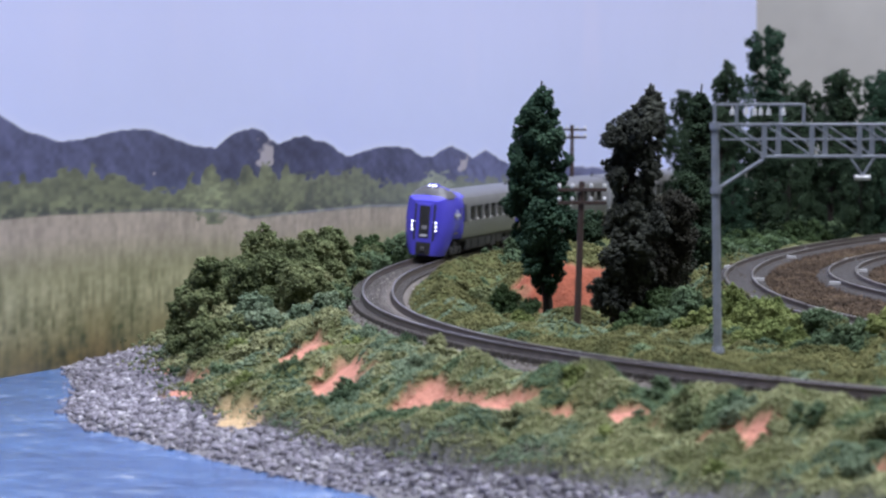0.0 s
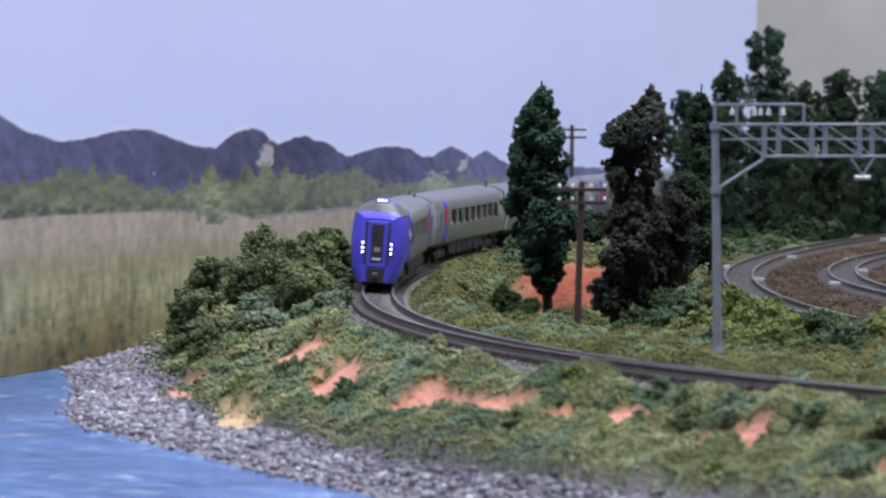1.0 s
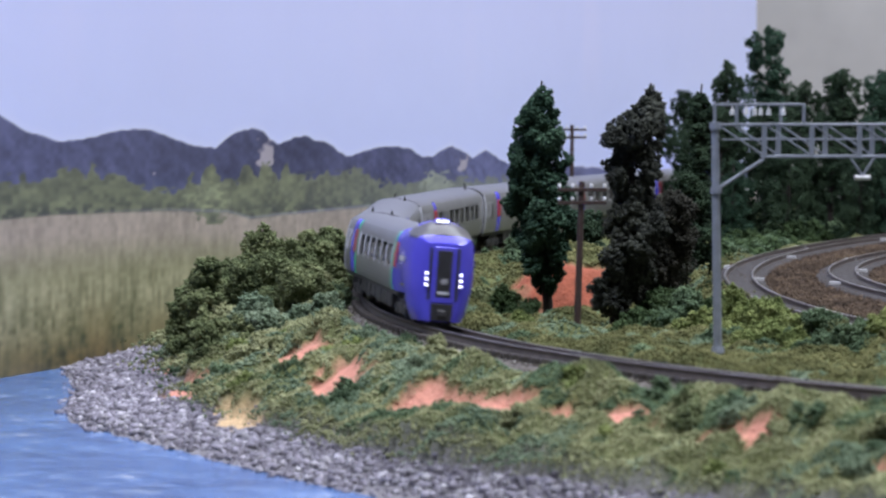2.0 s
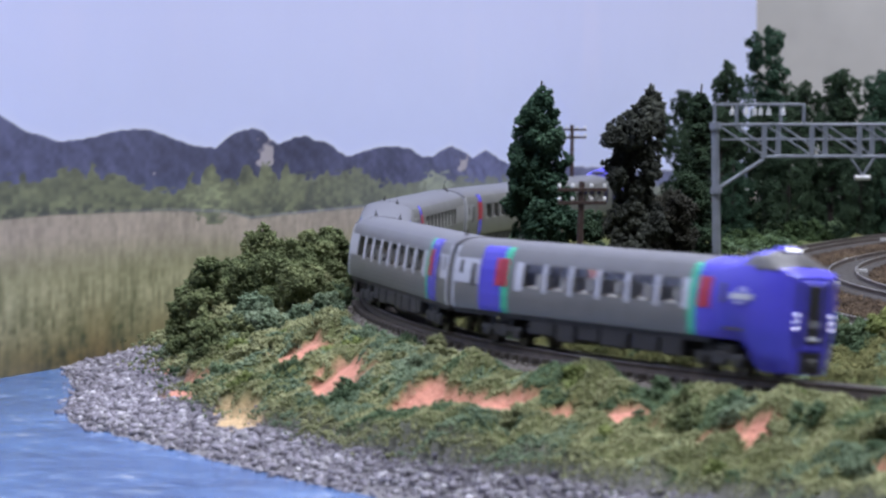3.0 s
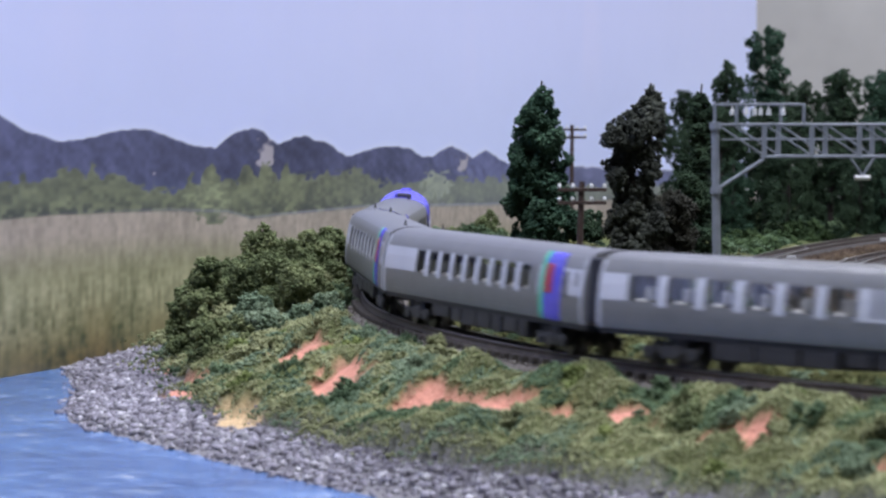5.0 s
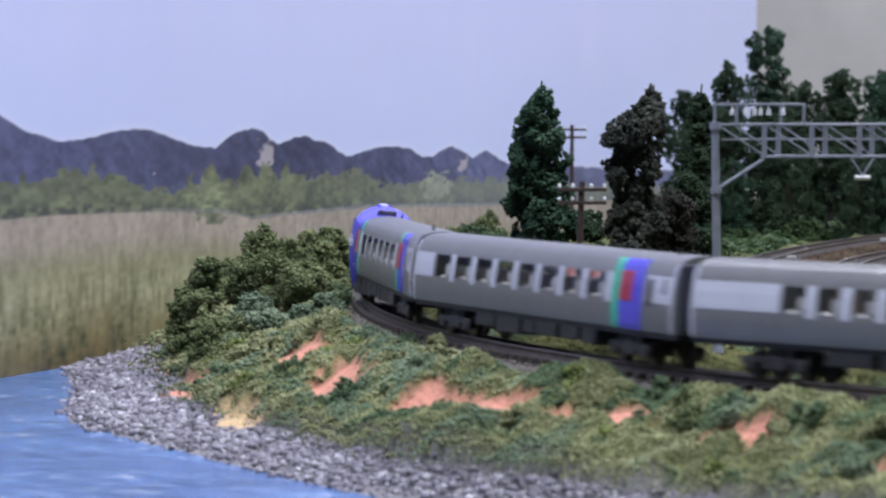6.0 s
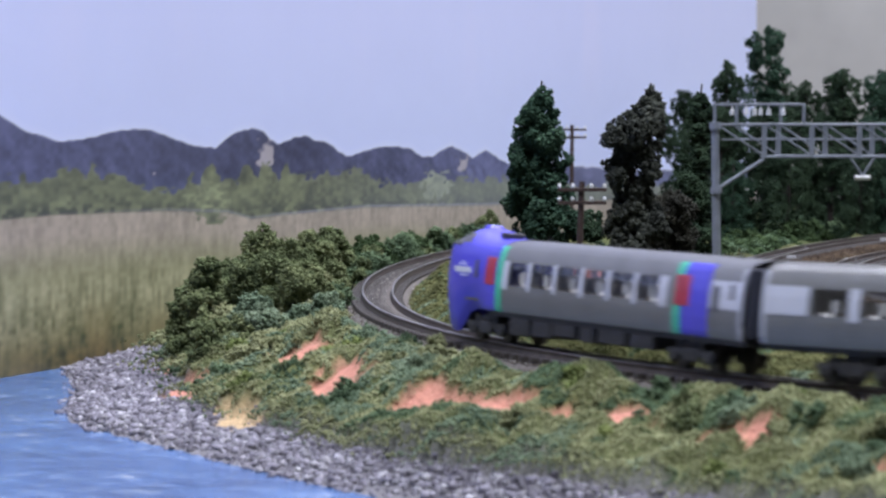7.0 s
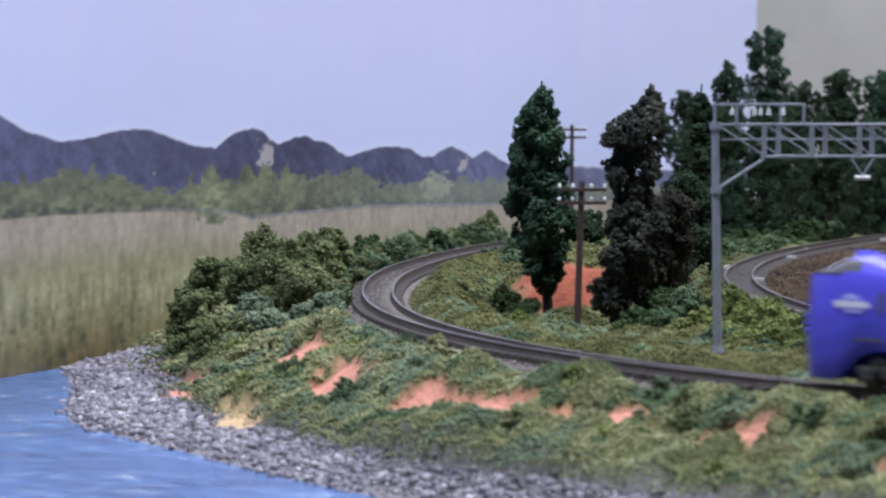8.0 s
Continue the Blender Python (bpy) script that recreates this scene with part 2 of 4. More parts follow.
def height(x, y):
    """The scenic ground: flat under the line, a turfed bank, a stony beach, then the lake bed."""
    d, s = beside(x, y)
    e, w = bank_edge(s), shore_edge(s)
    wob = (lumps(x, y, 17, 1) - 0.5) * 7 + (lumps(x, y, 6, 2) - 0.5) * 2.2
    flat = np.full(np.shape(d), -4.6)
    foot = bank_foot(s)
    t = np.clip((d - 10) / (e - 10), 0, 1)
    bank = -4.6 + (foot + 4.6) * (0.65 * t + 0.35 * smooth(0, 1, t)) + wob * smooth(11, 20, d) * smooth(e + 8, e - 8, d)
    beach = foot + (-26.0 - foot) * (d - e) / (w - e) + (lumps(x, y, 9, 3) - 0.5) * 1.2
    z = np.where(d < 11, flat, np.where(d < e, bank, np.where(d < w, beach, -26.0 - (d - w) * 0.25)))
    inner = -4.6 - 5.5 * smooth(14, 40, -d) + wob * smooth(10, 26, -d)
    knoll = 16 * np.exp(-((x - 43) / 22) ** 4) * smooth(960, 1000, y) * smooth(1110, 1020, y)
    inner = inner + knoll
    yard = smooth(-6, 4, x - yard_edge(y))
    inner = inner * (1 - yard) + -2.6 * yard
    z = np.where(d < 0, inner, z)
    return np.maximum(z, -32), d, s

# ---- ground ----
# bare patches of earth: place along the line and beside it, half length, half width, kind (0 red, 1 sand)
BARE = [(110, 31.5, 14, 8, 0), (165, 35.5, 13.5, 7, 0), (226, 34.5, 14, 6, 0), (250, 33.5, 15, 6.5, 0), (292, 33, 14, 5.4, 0), (332, 35, 10, 2.9, 0), (383, 49, 8, 4, 0),
        (150, 59, 14, 5, 1), (12, 64.5, 11, 5.5, 0), (80, 61.5, 11, 6, 0)]
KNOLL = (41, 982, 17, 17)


def soil_colour(x, y, d, s):
    col = np.empty((len(x), 3))
    tone = (lumps(x, y, 26, 33) * 0.7 + lumps(x, y, 9, 34) * 0.5)[:, None]
    col[:] = np.array((0.06, 0.075, 0.03)) * (1 - tone) + np.array((0.13, 0.14, 0.055)) * tone
    stones = smooth(-3, 3, d - bank_edge(s))
    col += (np.array((0.2, 0.19, 0.2)) - col) * stones[:, None]
    near = smooth(14, 9, np.abs(d))
    col += (np.array((0.09, 0.078, 0.062)) - col) * near[:, None]
    brown = (smooth(-2, 6, x - yard_edge(y)) * (d < -20))[:, None]
    col += (np.array((0.042, 0.029, 0.020)) * (0.6 + 0.9 * tone) - col) * brown
    for kind in (0, 1):
        col += (np.array(((0.55, 0.25, 0.18), (0.52, 0.37, 0.21))[kind]) - col) * bare(x, y, d, s, kind)[:, None]
    # knoll earth: the shade it stands in is put into a darker red
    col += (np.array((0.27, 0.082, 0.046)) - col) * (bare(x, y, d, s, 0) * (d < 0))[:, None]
    return col


def bare(x, y, d, s, only=None):
    """How bare the earth is, 0 to 1."""
    out = np.zeros(np.shape(x))
    ragged = (lumps(x, y, 5, 7) - 0.5) * 0.55 + (lumps(x, y, 2, 8) - 0.5) * 0.4 - 0.1
    for s0, d0, a, b, kind in BARE:
        if only in (None, kind):
            out = np.maximum(out, smooth(1.15, 0.75, np.hypot((s - s0) / a, (d - d0) / b) + ragged))
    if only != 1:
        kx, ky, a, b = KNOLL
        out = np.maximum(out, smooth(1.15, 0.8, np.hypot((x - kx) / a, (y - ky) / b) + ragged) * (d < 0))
    return out


def sheet(name, xs, ys, zfun, material):
    gx, gy = np.meshgrid(xs, ys)
    x, y = gx.ravel(), gy.ravel()
    z, d, s = zfun(x, y)
    z = z + (0.75 * mounds(x, y, d) * (1 - bare(x, y, d, s)) + 2.2 * bare(x, y, d, s, 0)) * ((d < bank_edge(s)) & ((x < yard_edge(y)) | (d > 0)))
    nx, ny = len(xs), len(ys)
    i = (np.arange(ny - 1)[:, None] * nx + np.arange(nx - 1)[None]).ravel()
    f = np.concatenate([np.stack([i, i + 1, i + nx + 1], 1), np.stack([i, i + nx + 1, i + nx], 1)])
    ob = raw_mesh(name, np.stack([x, y, z], 1), f, material)
    a = ob.data.color_attributes.new("soil", "FLOAT_COLOR", "POINT")
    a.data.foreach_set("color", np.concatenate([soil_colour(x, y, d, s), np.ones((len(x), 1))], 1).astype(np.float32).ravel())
    ob.data.shade_smooth()
    return ob


def board_at(y):
    """Plan of the photo board: it runs back to the right behind the line."""
    return 0.38 * y - 506.6


xs = np.concatenate([np.arange(-260, -120, 5), np.arange(-120, 120, 1.6), np.arange(130, 260, 4), np.arange(260, 1200, 14)])
ys = np.concatenate([np.arange(380, 560, 8), np.arange(560, 1050, 1.7), np.arange(1050, 1300, 3.5), np.arange(1300, 2300, 9)])
tagged(sheet("ground", xs, ys, height, M["ground"]), "turfed plaster bank with bare red earth", "ground", kind="structure")

water = part("water", fresh((box, -1500, 1500, -600, 2300, WATER - 3, WATER)), M["water"])
tagged(water, "blue painted lake surface with pale streaks", "water", kind="structure")


# outline of the printed hills: distance along the board, height
RIDGE = [(0, 52), (250, 57), (290, 55.4), (312, 49.2), (339, 47.1), (368, 49.4), (393, 50.9), (415, 47.5), (432, 44.4), (449, 43.6), (468, 48.6), (480, 50.2), (492, 48.4), (504, 44.1),
         (520, 45.9), (534, 46.6), (555, 43), (571, 38.9), (594, 39.5), (612, 41.4), (629, 41.9), (643, 40), (655, 36.9), (668, 36.6), (682, 40), (692, 41.3), (704, 38.5), (717, 35.3),
         (727, 37.2), (735, 38.0), (748, 35.6), (765, 31.4), (800, 29.5), (833, 30.7), (860, 28), (885, 28.4), (930, 25), (1200, 22)]
# pale cliffs: along, height, half length, half height
CLIFFS = [(495, 40.5, 6, 6), (706, 33, 5, 4.4), (399, 35.2, 1.6, 1.2)]
# single tall trees of the print: along, top, half width
TALL = [(446, 37.0, 7), (428, 33, 6), (478, 37, 8), (495, 36.4, 9), (515, 35.5, 9), (672, 29.5, 6), (705, 28.5, 7), (722, 27.5, 8), (352, 37, 7), (372, 36.8, 10), (330, 36.5, 6)]


def photo_board():
    """A printed panorama on a flat board: reeds, a field, a tree line, blue hills, hazy sky."""
    y = np.concatenate([np.linspace(700, 940, 40), np.linspace(941, 1500, 540), np.linspace(1502, 1814, 70)])
    z = np.concatenate([np.linspace(-30, 62, 170), np.linspace(64, 460, 24)])
    nu, nz = len(y), len(z)
    gy, gz = np.meshgrid(y, z)
    gx = board_at(gy)
    u, h = ((gy - 700) / 0.93).ravel(), gz.ravel()
    w = u * 0.38  # the print is stretched along the board
    n1 = lumps(w, h, 40, 11) * 0.45 + lumps(w, h, 13, 12) * 0.3 + lumps(w, h, 4, 13) * 0.25
    fine = lumps(w, h * 0.7, 1.1, 14)
    leaf = np.clip(0.5 + 1.5 * (lumps(w, h, 1.5, 20) * 0.6 + lumps(w, h, 3.4, 31) * 0.4 - 0.5), 0, 1)
    stems = np.clip(0.5 + 1.3 * (lumps(w, h * 0.16, 0.9, 15) * 0.45 + lumps(w, h * 0.25, 2.0, 32) * 0.3 + lumps(w, h * 0.35, 5, 21) * 0.25 - 0.5), 0, 1)
    ribs = lumps(w + 0.5 * h, h * 0.45, 2.2, 33)
    col = np.array((0.64, 0.70, 0.98)) * np.ones((len(u), 1))
    t = smooth(30, 130, h)[:, None]
    col = col * (1 - t) + np.array((0.66, 0.69, 0.97)) * t
    col = col * (0.98 + 0.05 * n1[:, None])
    streaks = (smooth(0.62, 0.8, lumps(w, h * 0.05, 16, 22)) * smooth(50, 90, h))[:, None]
    col = col + (np.array((0.74, 0.73, 0.98)) - col) * streaks * 0.35
    ru, rz = np.array(RIDGE).T
    ridge = np.interp(u, ru, rz) + (lumps(w, w * 0, 5, 16) - 0.5) * 1.0 + (lumps(w, w * 0, 1.8, 23) - 0.5) * 0.7
    halo = (smooth(3.5, 0, h - ridge) * (h > ridge))[:, None]
    col = col + (np.array((0.80, 0.82, 0.98)) - col) * halo * 0.35
    hill = smooth(0.35, -0.35, h - ridge)[:, None]
    hcol = np.array((0.095, 0.102, 0.185)) * (0.45 + 1.1 * n1[:, None]) * (0.6 + 0.35 * fine + 0.45 * ribs)[:, None] * (1 + 0.35 * smooth(520, 760, u)[:, None])
    low = (smooth(18, 2, h - 22 + 14 * smooth(300, 800, u)))[:, None]
    hcol = hcol + (np.array((0.15, 0.18, 0.34)) - hcol) * low * 0.45
    col = col + (hcol - col) * hill
    for c, zc, a, b in CLIFFS:
        r = np.hypot((u - c) / (1.5 * a), (h - zc) / b) + (lumps(w, h, 2.2, 24) - 0.5) * 1.3
        col = col + (np.array((0.55, 0.50, 0.52)) - col) * (smooth(1.0, 0.6, r)[:, None] * 0.75 * hill)
    base = np.interp(u, [0, 290, 411, 470, 509, 600, 728, 900, 1200], [35, 34, 32, 29, 33, 28, 24, 20, 16])
    field_top = np.interp(u, [0, 290, 327, 411, 460, 480, 509, 594, 728, 900, 1200], [23.4, 23.0, 23.4, 21.8, 19.6, 16.6, 17.0, 17.4, 14.0, 11, 8])
    top = base + (lumps(w, w * 0, 16, 17) - 0.45) * 6 + (lumps(w, w * 0, 7, 18) - 0.5) * 3 + (lumps(w, w * 0, 2, 34) - 0.5) * 1.6
    clump = lumps(w, h, 4.5, 27)
    for c, tt, half in TALL:
        top = np.maximum(top, tt - 9 * ((u - c) / (1.5 * half)) ** 2 + (lumps(w, w * 0, 1.6, 35) - 0.5) * 2)
    front = np.zeros(len(u))
    tree = smooth(0.9, -0.9, h - top + (leaf - 0.5) * 5)[:, None]
    tcol = np.array((0.165, 0.18, 0.088)) * (0.1 + 1.8 * (0.4 * clump + 0.4 * leaf + 0.2 * fine)[:, None])
    shade = smooth(0.55, 1.0, (top - h) / (top - field_top + 0.1))[:, None]
    tcol = tcol * (1 - 0.65 * shade * (h > field_top)[:, None] * smooth(0.7, 0.4, leaf)[:, None])
    tcol = tcol + (np.array((0.30, 0.33, 0.36)) - tcol) * (0.12 + 0.3 * smooth(480, 740, u))[:, None]
    col = col + (tcol - col) * tree * 0.93
    for c in (446, 672):
        low = np.hypot((u - c) / 17, (h - 24) / 6.5) + (leaf - 0.5) * 1.2
        front = np.maximum(front, smooth(1.1, 0.7, low))
    col = col + (tcol * 1.7 - col) * front[:, None] * 0.9
    sheen = (smooth(0.8, 0.2, np.abs(h - field_top - 0.6)) * smooth(0.4, 0.6, lumps(w, w * 0, 60, 25)))[:, None]
    col = col + (np.array((0.42, 0.43, 0.52)) - col) * sheen * 0.45
    field = (smooth(0.5, -0.5, h - field_top + (n1 - 0.5) * 0.8) * (1 - front))[:, None]
    f = ((field_top - h) / (field_top + 27)).clip(0, 1)
    pale, mid, deep = np.array((0.42, 0.36, 0.30)), np.array((0.36, 0.33, 0.22)), np.array((0.105, 0.072, 0.027))
    a, b = smooth(0.1, 0.45, f)[:, None], smooth(0.45, 0.95, f)[:, None]
    fcol = (pale * (1 - a) + mid * a) * (1 - b) + deep * b
    contrast = 0.3 + 1.2 * smooth(0.2, 0.8, f)
    fcol = fcol * (1 + contrast[:, None] * (0.35 * (n1 - 0.5) + 1.3 * (stems - 0.5) + 0.6 * (fine - 0.5))[:, None] * 1.25)
    rust = (smooth(0.5, 0.75, lumps(w, h * 0.2, 9, 26)) * smooth(0.45, 0.8, f))[:, None]
    fcol = fcol + (np.array((0.21, 0.12, 0.045)) - fcol) * rust * 0.45
    green = (smooth(0.4, 0.7, lumps(w, h, 34, 19)) * smooth(0.1, 0.4, f))[:, None]
    fcol = fcol + (np.array((0.27, 0.28, 0.14)) - fcol) * green * 0.45
    col = col + (fcol - col) * field
    v = np.stack([gx.ravel(), gy.ravel(), h], 1)
    i = (np.arange(nz - 1)[:, None] * nu + np.arange(nu - 1)[None]).ravel()
    tri = np.concatenate([np.stack([i, i + 1, i + nu + 1], 1), np.stack([i, i + nu + 1, i + nu], 1)])
    ob = raw_mesh("backdrop", v, tri, M["board"])
    attr = ob.data.color_attributes.new("print", "FLOAT_COLOR", "POINT")
    attr.data.foreach_set("color", np.concatenate([np.clip(col, 0.01, 1), np.ones((len(v), 1))], 1).astype(np.float32).ravel())
    tagged(ob, "printed photo backdrop board of reeds and hills", "backdrop", kind="structure")
    core = bmesh.new()
    c = [(board_at(q), q) for q in (700, 1814)]
    vs = [core.verts.new((x - dx, y - dy, zz)) for zz in (-30, 460) for dx, dy in ((0.6, -0.2), (5.6, -2.1)) for x, y in c]
    for fidx in ((0, 1, 3, 2), (4, 6, 7, 5), (0, 4, 5, 1), (2, 3, 7, 6), (0, 2, 6, 4), (1, 5, 7, 3)):
        core.faces.new([vs[k] for k in fidx])
    part("board_core", core, plain("grey_board", (0.4, 0.39, 0.37), 0.8), ob)
    return ob


photo_board()

M["room"] = plain("beige_wall_paint", (0.40, 0.385, 0.36), 0.8, scale=6)
ROOM = {"wall_north": (-2600, 2600, 2900, 2960, -760, 2000), "wall_south": (-2600, 2600, -2060, -2000, -760, 2000), "wall_west": (-2660, -2600, -2060, 2960, -760, 2000),
        "wall_east": (2600, 2660, -2060, 2960, -760, 2000), "floor": (-2660, 2660, -2060, 2960, -820, -760)}
for name, sides in ROOM.items():
    tagged(part(name, fresh((box, *sides)), M["room"]), "plain beige room " + name.split("_")[0] + " round the layout", name.split("_")[0], kind="structure")
ceiling = part("ceiling", fresh((box, -2660, 2660, -2060, 2960, 2000, 2060)), plain("white_ceiling_paint", (0.75, 0.75, 0.74), 0.9, scale=6))
tagged(ceiling, "plain white room ceiling above the layout", "ceiling", kind="structure")


# ---- the line ----
def rail_path(off, s0, s1, step=4.0):
    s = np.arange(s0, s1 + 0.1, step)
    x, y, th = on_line(s)
    return np.stack([x + off * np.sin(th), y - off * np.cos(th), np.full(len(s), off * CANT)], 1), th


def sweep(path, th, section):
    """Carry a closed section (offset across, height) along a path."""
    n, k = len(path), len(section)
    sec = np.array(section, float)
    v = np.empty((n, k, 3))
    v[:, :, 0] = path[:, None, 0] + sec[None, :, 0] * np.sin(th)[:, None]
    v[:, :, 1] = path[:, None, 1] - sec[None, :, 0] * np.cos(th)[:, None]
    v[:, :, 2] = path[:, None, 2] + sec[None, :, 1]
    i = (np.arange(n - 1)[:, None] * k + np.arange(k)[None]).ravel()
    j = (np.arange(n - 1)[:, None] * k + (np.arange(k)[None] + 1) % k).ravel()
    f = np.concatenate([np.stack([i, j, j + k], 1), np.stack([i, j + k, i + k], 1)])
    caps = [(0, a, a + 1) for a in range(1, k - 1)] + [((n - 1) * k, (n - 1) * k + a + 1, (n - 1) * k + a) for a in range(1, k - 1)]
    return v.reshape(-1, 3), np.concatenate([f, np.array(caps)])


RAIL = [(-0.55, -2.0), (0.55, -2.0), (0.55, -1.75), (0.22, -1.4), (0.22, -0.55), (0.33, -0.4), (0.33, -0.06), (-0.33, -0.06), (-0.33, -0.4), (-0.22, -0.55), (-0.22, -1.4), (-0.55, -1.75)]
HEAD = [(-0.29, -0.08), (0.29, -0.08), (0.29, 0.0), (-0.29, 0.0)]


def line_track():
    t = thing("railway_track", "single curved model railway track on grey ballast", "track", kind="structure")
    for off in (4.75, -4.75):
        p, th = rail_path(off, -1150, 1250)
        r = raw_mesh("rail", *sweep(p, th, RAIL), M["rail"], t)
        raw_mesh("rail_head", *sweep(p, th, HEAD), M["railtop"], r)
    p, th = rail_path(0, -1150, 1250)
    bed = [(-11.5, -5.2), (11.5, -5.2), (8.8, -3.7), (5.6, -3.1), (3.6, -2.2), (-3.6, -2.2), (-5.6, -3.1), (-8.8, -3.7)]
    raw_mesh("ballast_bed", *sweep(p, th, bed), M["ballast"], t)
    rng = np.random.default_rng(9)
    n = 11000
    s = rng.uniform(-440, 480, n)
    o = rng.uniform(-12, 12, n)
    x, y, th = on_line(s)
    z = np.interp(np.abs(o), [0, 3.6, 5.4, 8.8, 12], [-2.25, -2.25, -3.15, -3.7, -5.4]) + rng.uniform(-0.2, 0.15, n) + o * CANT * (np.abs(o) < 9.5)
    v, f = crumbs(rng, np.stack([x + o * np.sin(th), y - o * np.cos(th), z], 1), rng.uniform(0.2, 0.42, n))
    tagged(raw_mesh("ballast_stones", v, f, M["stone_track"], t), kind="stuff")
    first = None
    for k in range(176):
        s = -440 + k * 5.2
        x, y, th = on_line(s)
        if first is None:
            ob = part("sleeper", fresh((box, -1.15, 1.15, -8.3, 8.3, -3.4, -1.95, 0.15)), M["sleeper"], t)
            first = ob
        else:
            ob = new("sleeper", first.data)
            ob.parent = t
        ob.matrix_local = Matrix.Translation((x * MM, y * MM, 0)) @ Matrix.Rotation(th + rng.normal(0, 0.01), 4, "Z") @ Matrix.Rotation(-CANT, 4, "X")
    return t


def track_stones():
    m, nt, b = shader("ballast_chips", 0.9, 0, 0.2)
    geo = nt.nodes.new("ShaderNodeNewGeometry")
    nt.links.new(ramp(nt, geo.outputs["Random Per Island"], [(0, (0.08, 0.07, 0.06)), (0.6, (0.19, 0.168, 0.148)), (1, (0.38, 0.355, 0.33))]), b.inputs["Base Color"])
    return m


def stone_piece():
    m, nt, b = shader("pebble", 0.75, 0, 0.4)
    info = nt.nodes.new("ShaderNodeObjectInfo")
    c = ramp(nt, info.outputs["Random"], [(0.0, (0.10, 0.093, 0.105)), (0.5, (0.21, 0.2, 0.22)), (0.8, (0.34, 0.325, 0.34)), (1.0, (0.68, 0.66, 0.66))])
    nt.links.new(mixed(nt, 0.35, c, mixed(nt, grain(nt, 1400), (0.1, 0.1, 0.12), (0.3, 0.29, 0.31))), b.inputs["Base Color"])
    return m


M["stone_piece"] = stone_piece()
M["stone_track"] = track_stones()
line_track()


# ---- planting ----
def turf(name, label, material, pts, sizes, seed, lift=0.3):
    rng = np.random.default_rng(seed)
    v, f = flecks(rng, pts, sizes)
    return tagged(raw_mesh(name, v, f, material, None, True), label, "turf", kind="stuff")


def scatter(n, seed, x0, x1, y0, y1):
    rng = np.random.default_rng(seed)
    return rng.uniform(x0, x1, n), rng.uniform(y0, y1, n), rng


def ground_cover():
    """Crumbled foam over bank and meadow, in drifts of three colours, heaped into small mounds."""
    x, y, rng = scatter(860000, 21, -115, 120, 540, 1250)
    keep = (np.abs(x) < 0.148 * y + 8)
    x, y = x[keep], y[keep]
    z, d, s = height(x, y)
    e = bank_edge(s)
    ok = ((d > 11.0 + rng.uniform(0, 4, len(x))) & (d < e + rng.normal(0, 5, len(x)))) | ((d < -10 - rng.uniform(0, 5, len(x))) & (d > -330))
    ok &= rng.uniform(0, 1, len(x)) > bare(x, y, d, s) * 1.02
    ok &= x > board_at(y) + 4
    ok &= (x < yard_edge(y) + rng.normal(0, 1.5, len(x))) | (d > 0)
    ok &= rng.uniform(0, 1, len(x)) < np.interp(y, [650, 800, 950, 1150], [1.0, 0.75, 0.5, 0.2])
    x, y, z, d, s = x[ok], y[ok], z[ok], d[ok], s[ok]
    z = z + 0.75 * mounds(x, y, d) * (1 - bare(x, y, d, s)) + rng.uniform(-0.25, 0.45, len(x))
    tone = lumps(x, y, 22, 33) * 0.6 + lumps(x, y, 8, 34) * 0.6 + rng.normal(0, 0.025, len(x))
    sizes = rng.uniform(0.22, 0.5, len(x)) * np.interp(y, [600, 800, 1000], [0.8, 1.0, 1.3])
    pts = np.stack([x, y, z], 1)
    kind = np.where(tone > 0.76, 1, np.where(tone < 0.42, 2, 0))
    kind = np.where(d < 0, np.where(tone > 0.86, 1, np.where(tone < 0.36, 2, 3)), kind)
    for k, (mat, label) in enumerate((("olive", "olive green crumbled foam turf on the bank"), ("bluegreen", "blue-green crumbled foam turf"), ("green", "dark green crumbled foam turf"), ("meadow", "dull yellow-green foam turf inside the curve"))):
        m = kind == k
        turf("ground_cover", label, M[mat], pts[m], sizes[m], 40 + k)


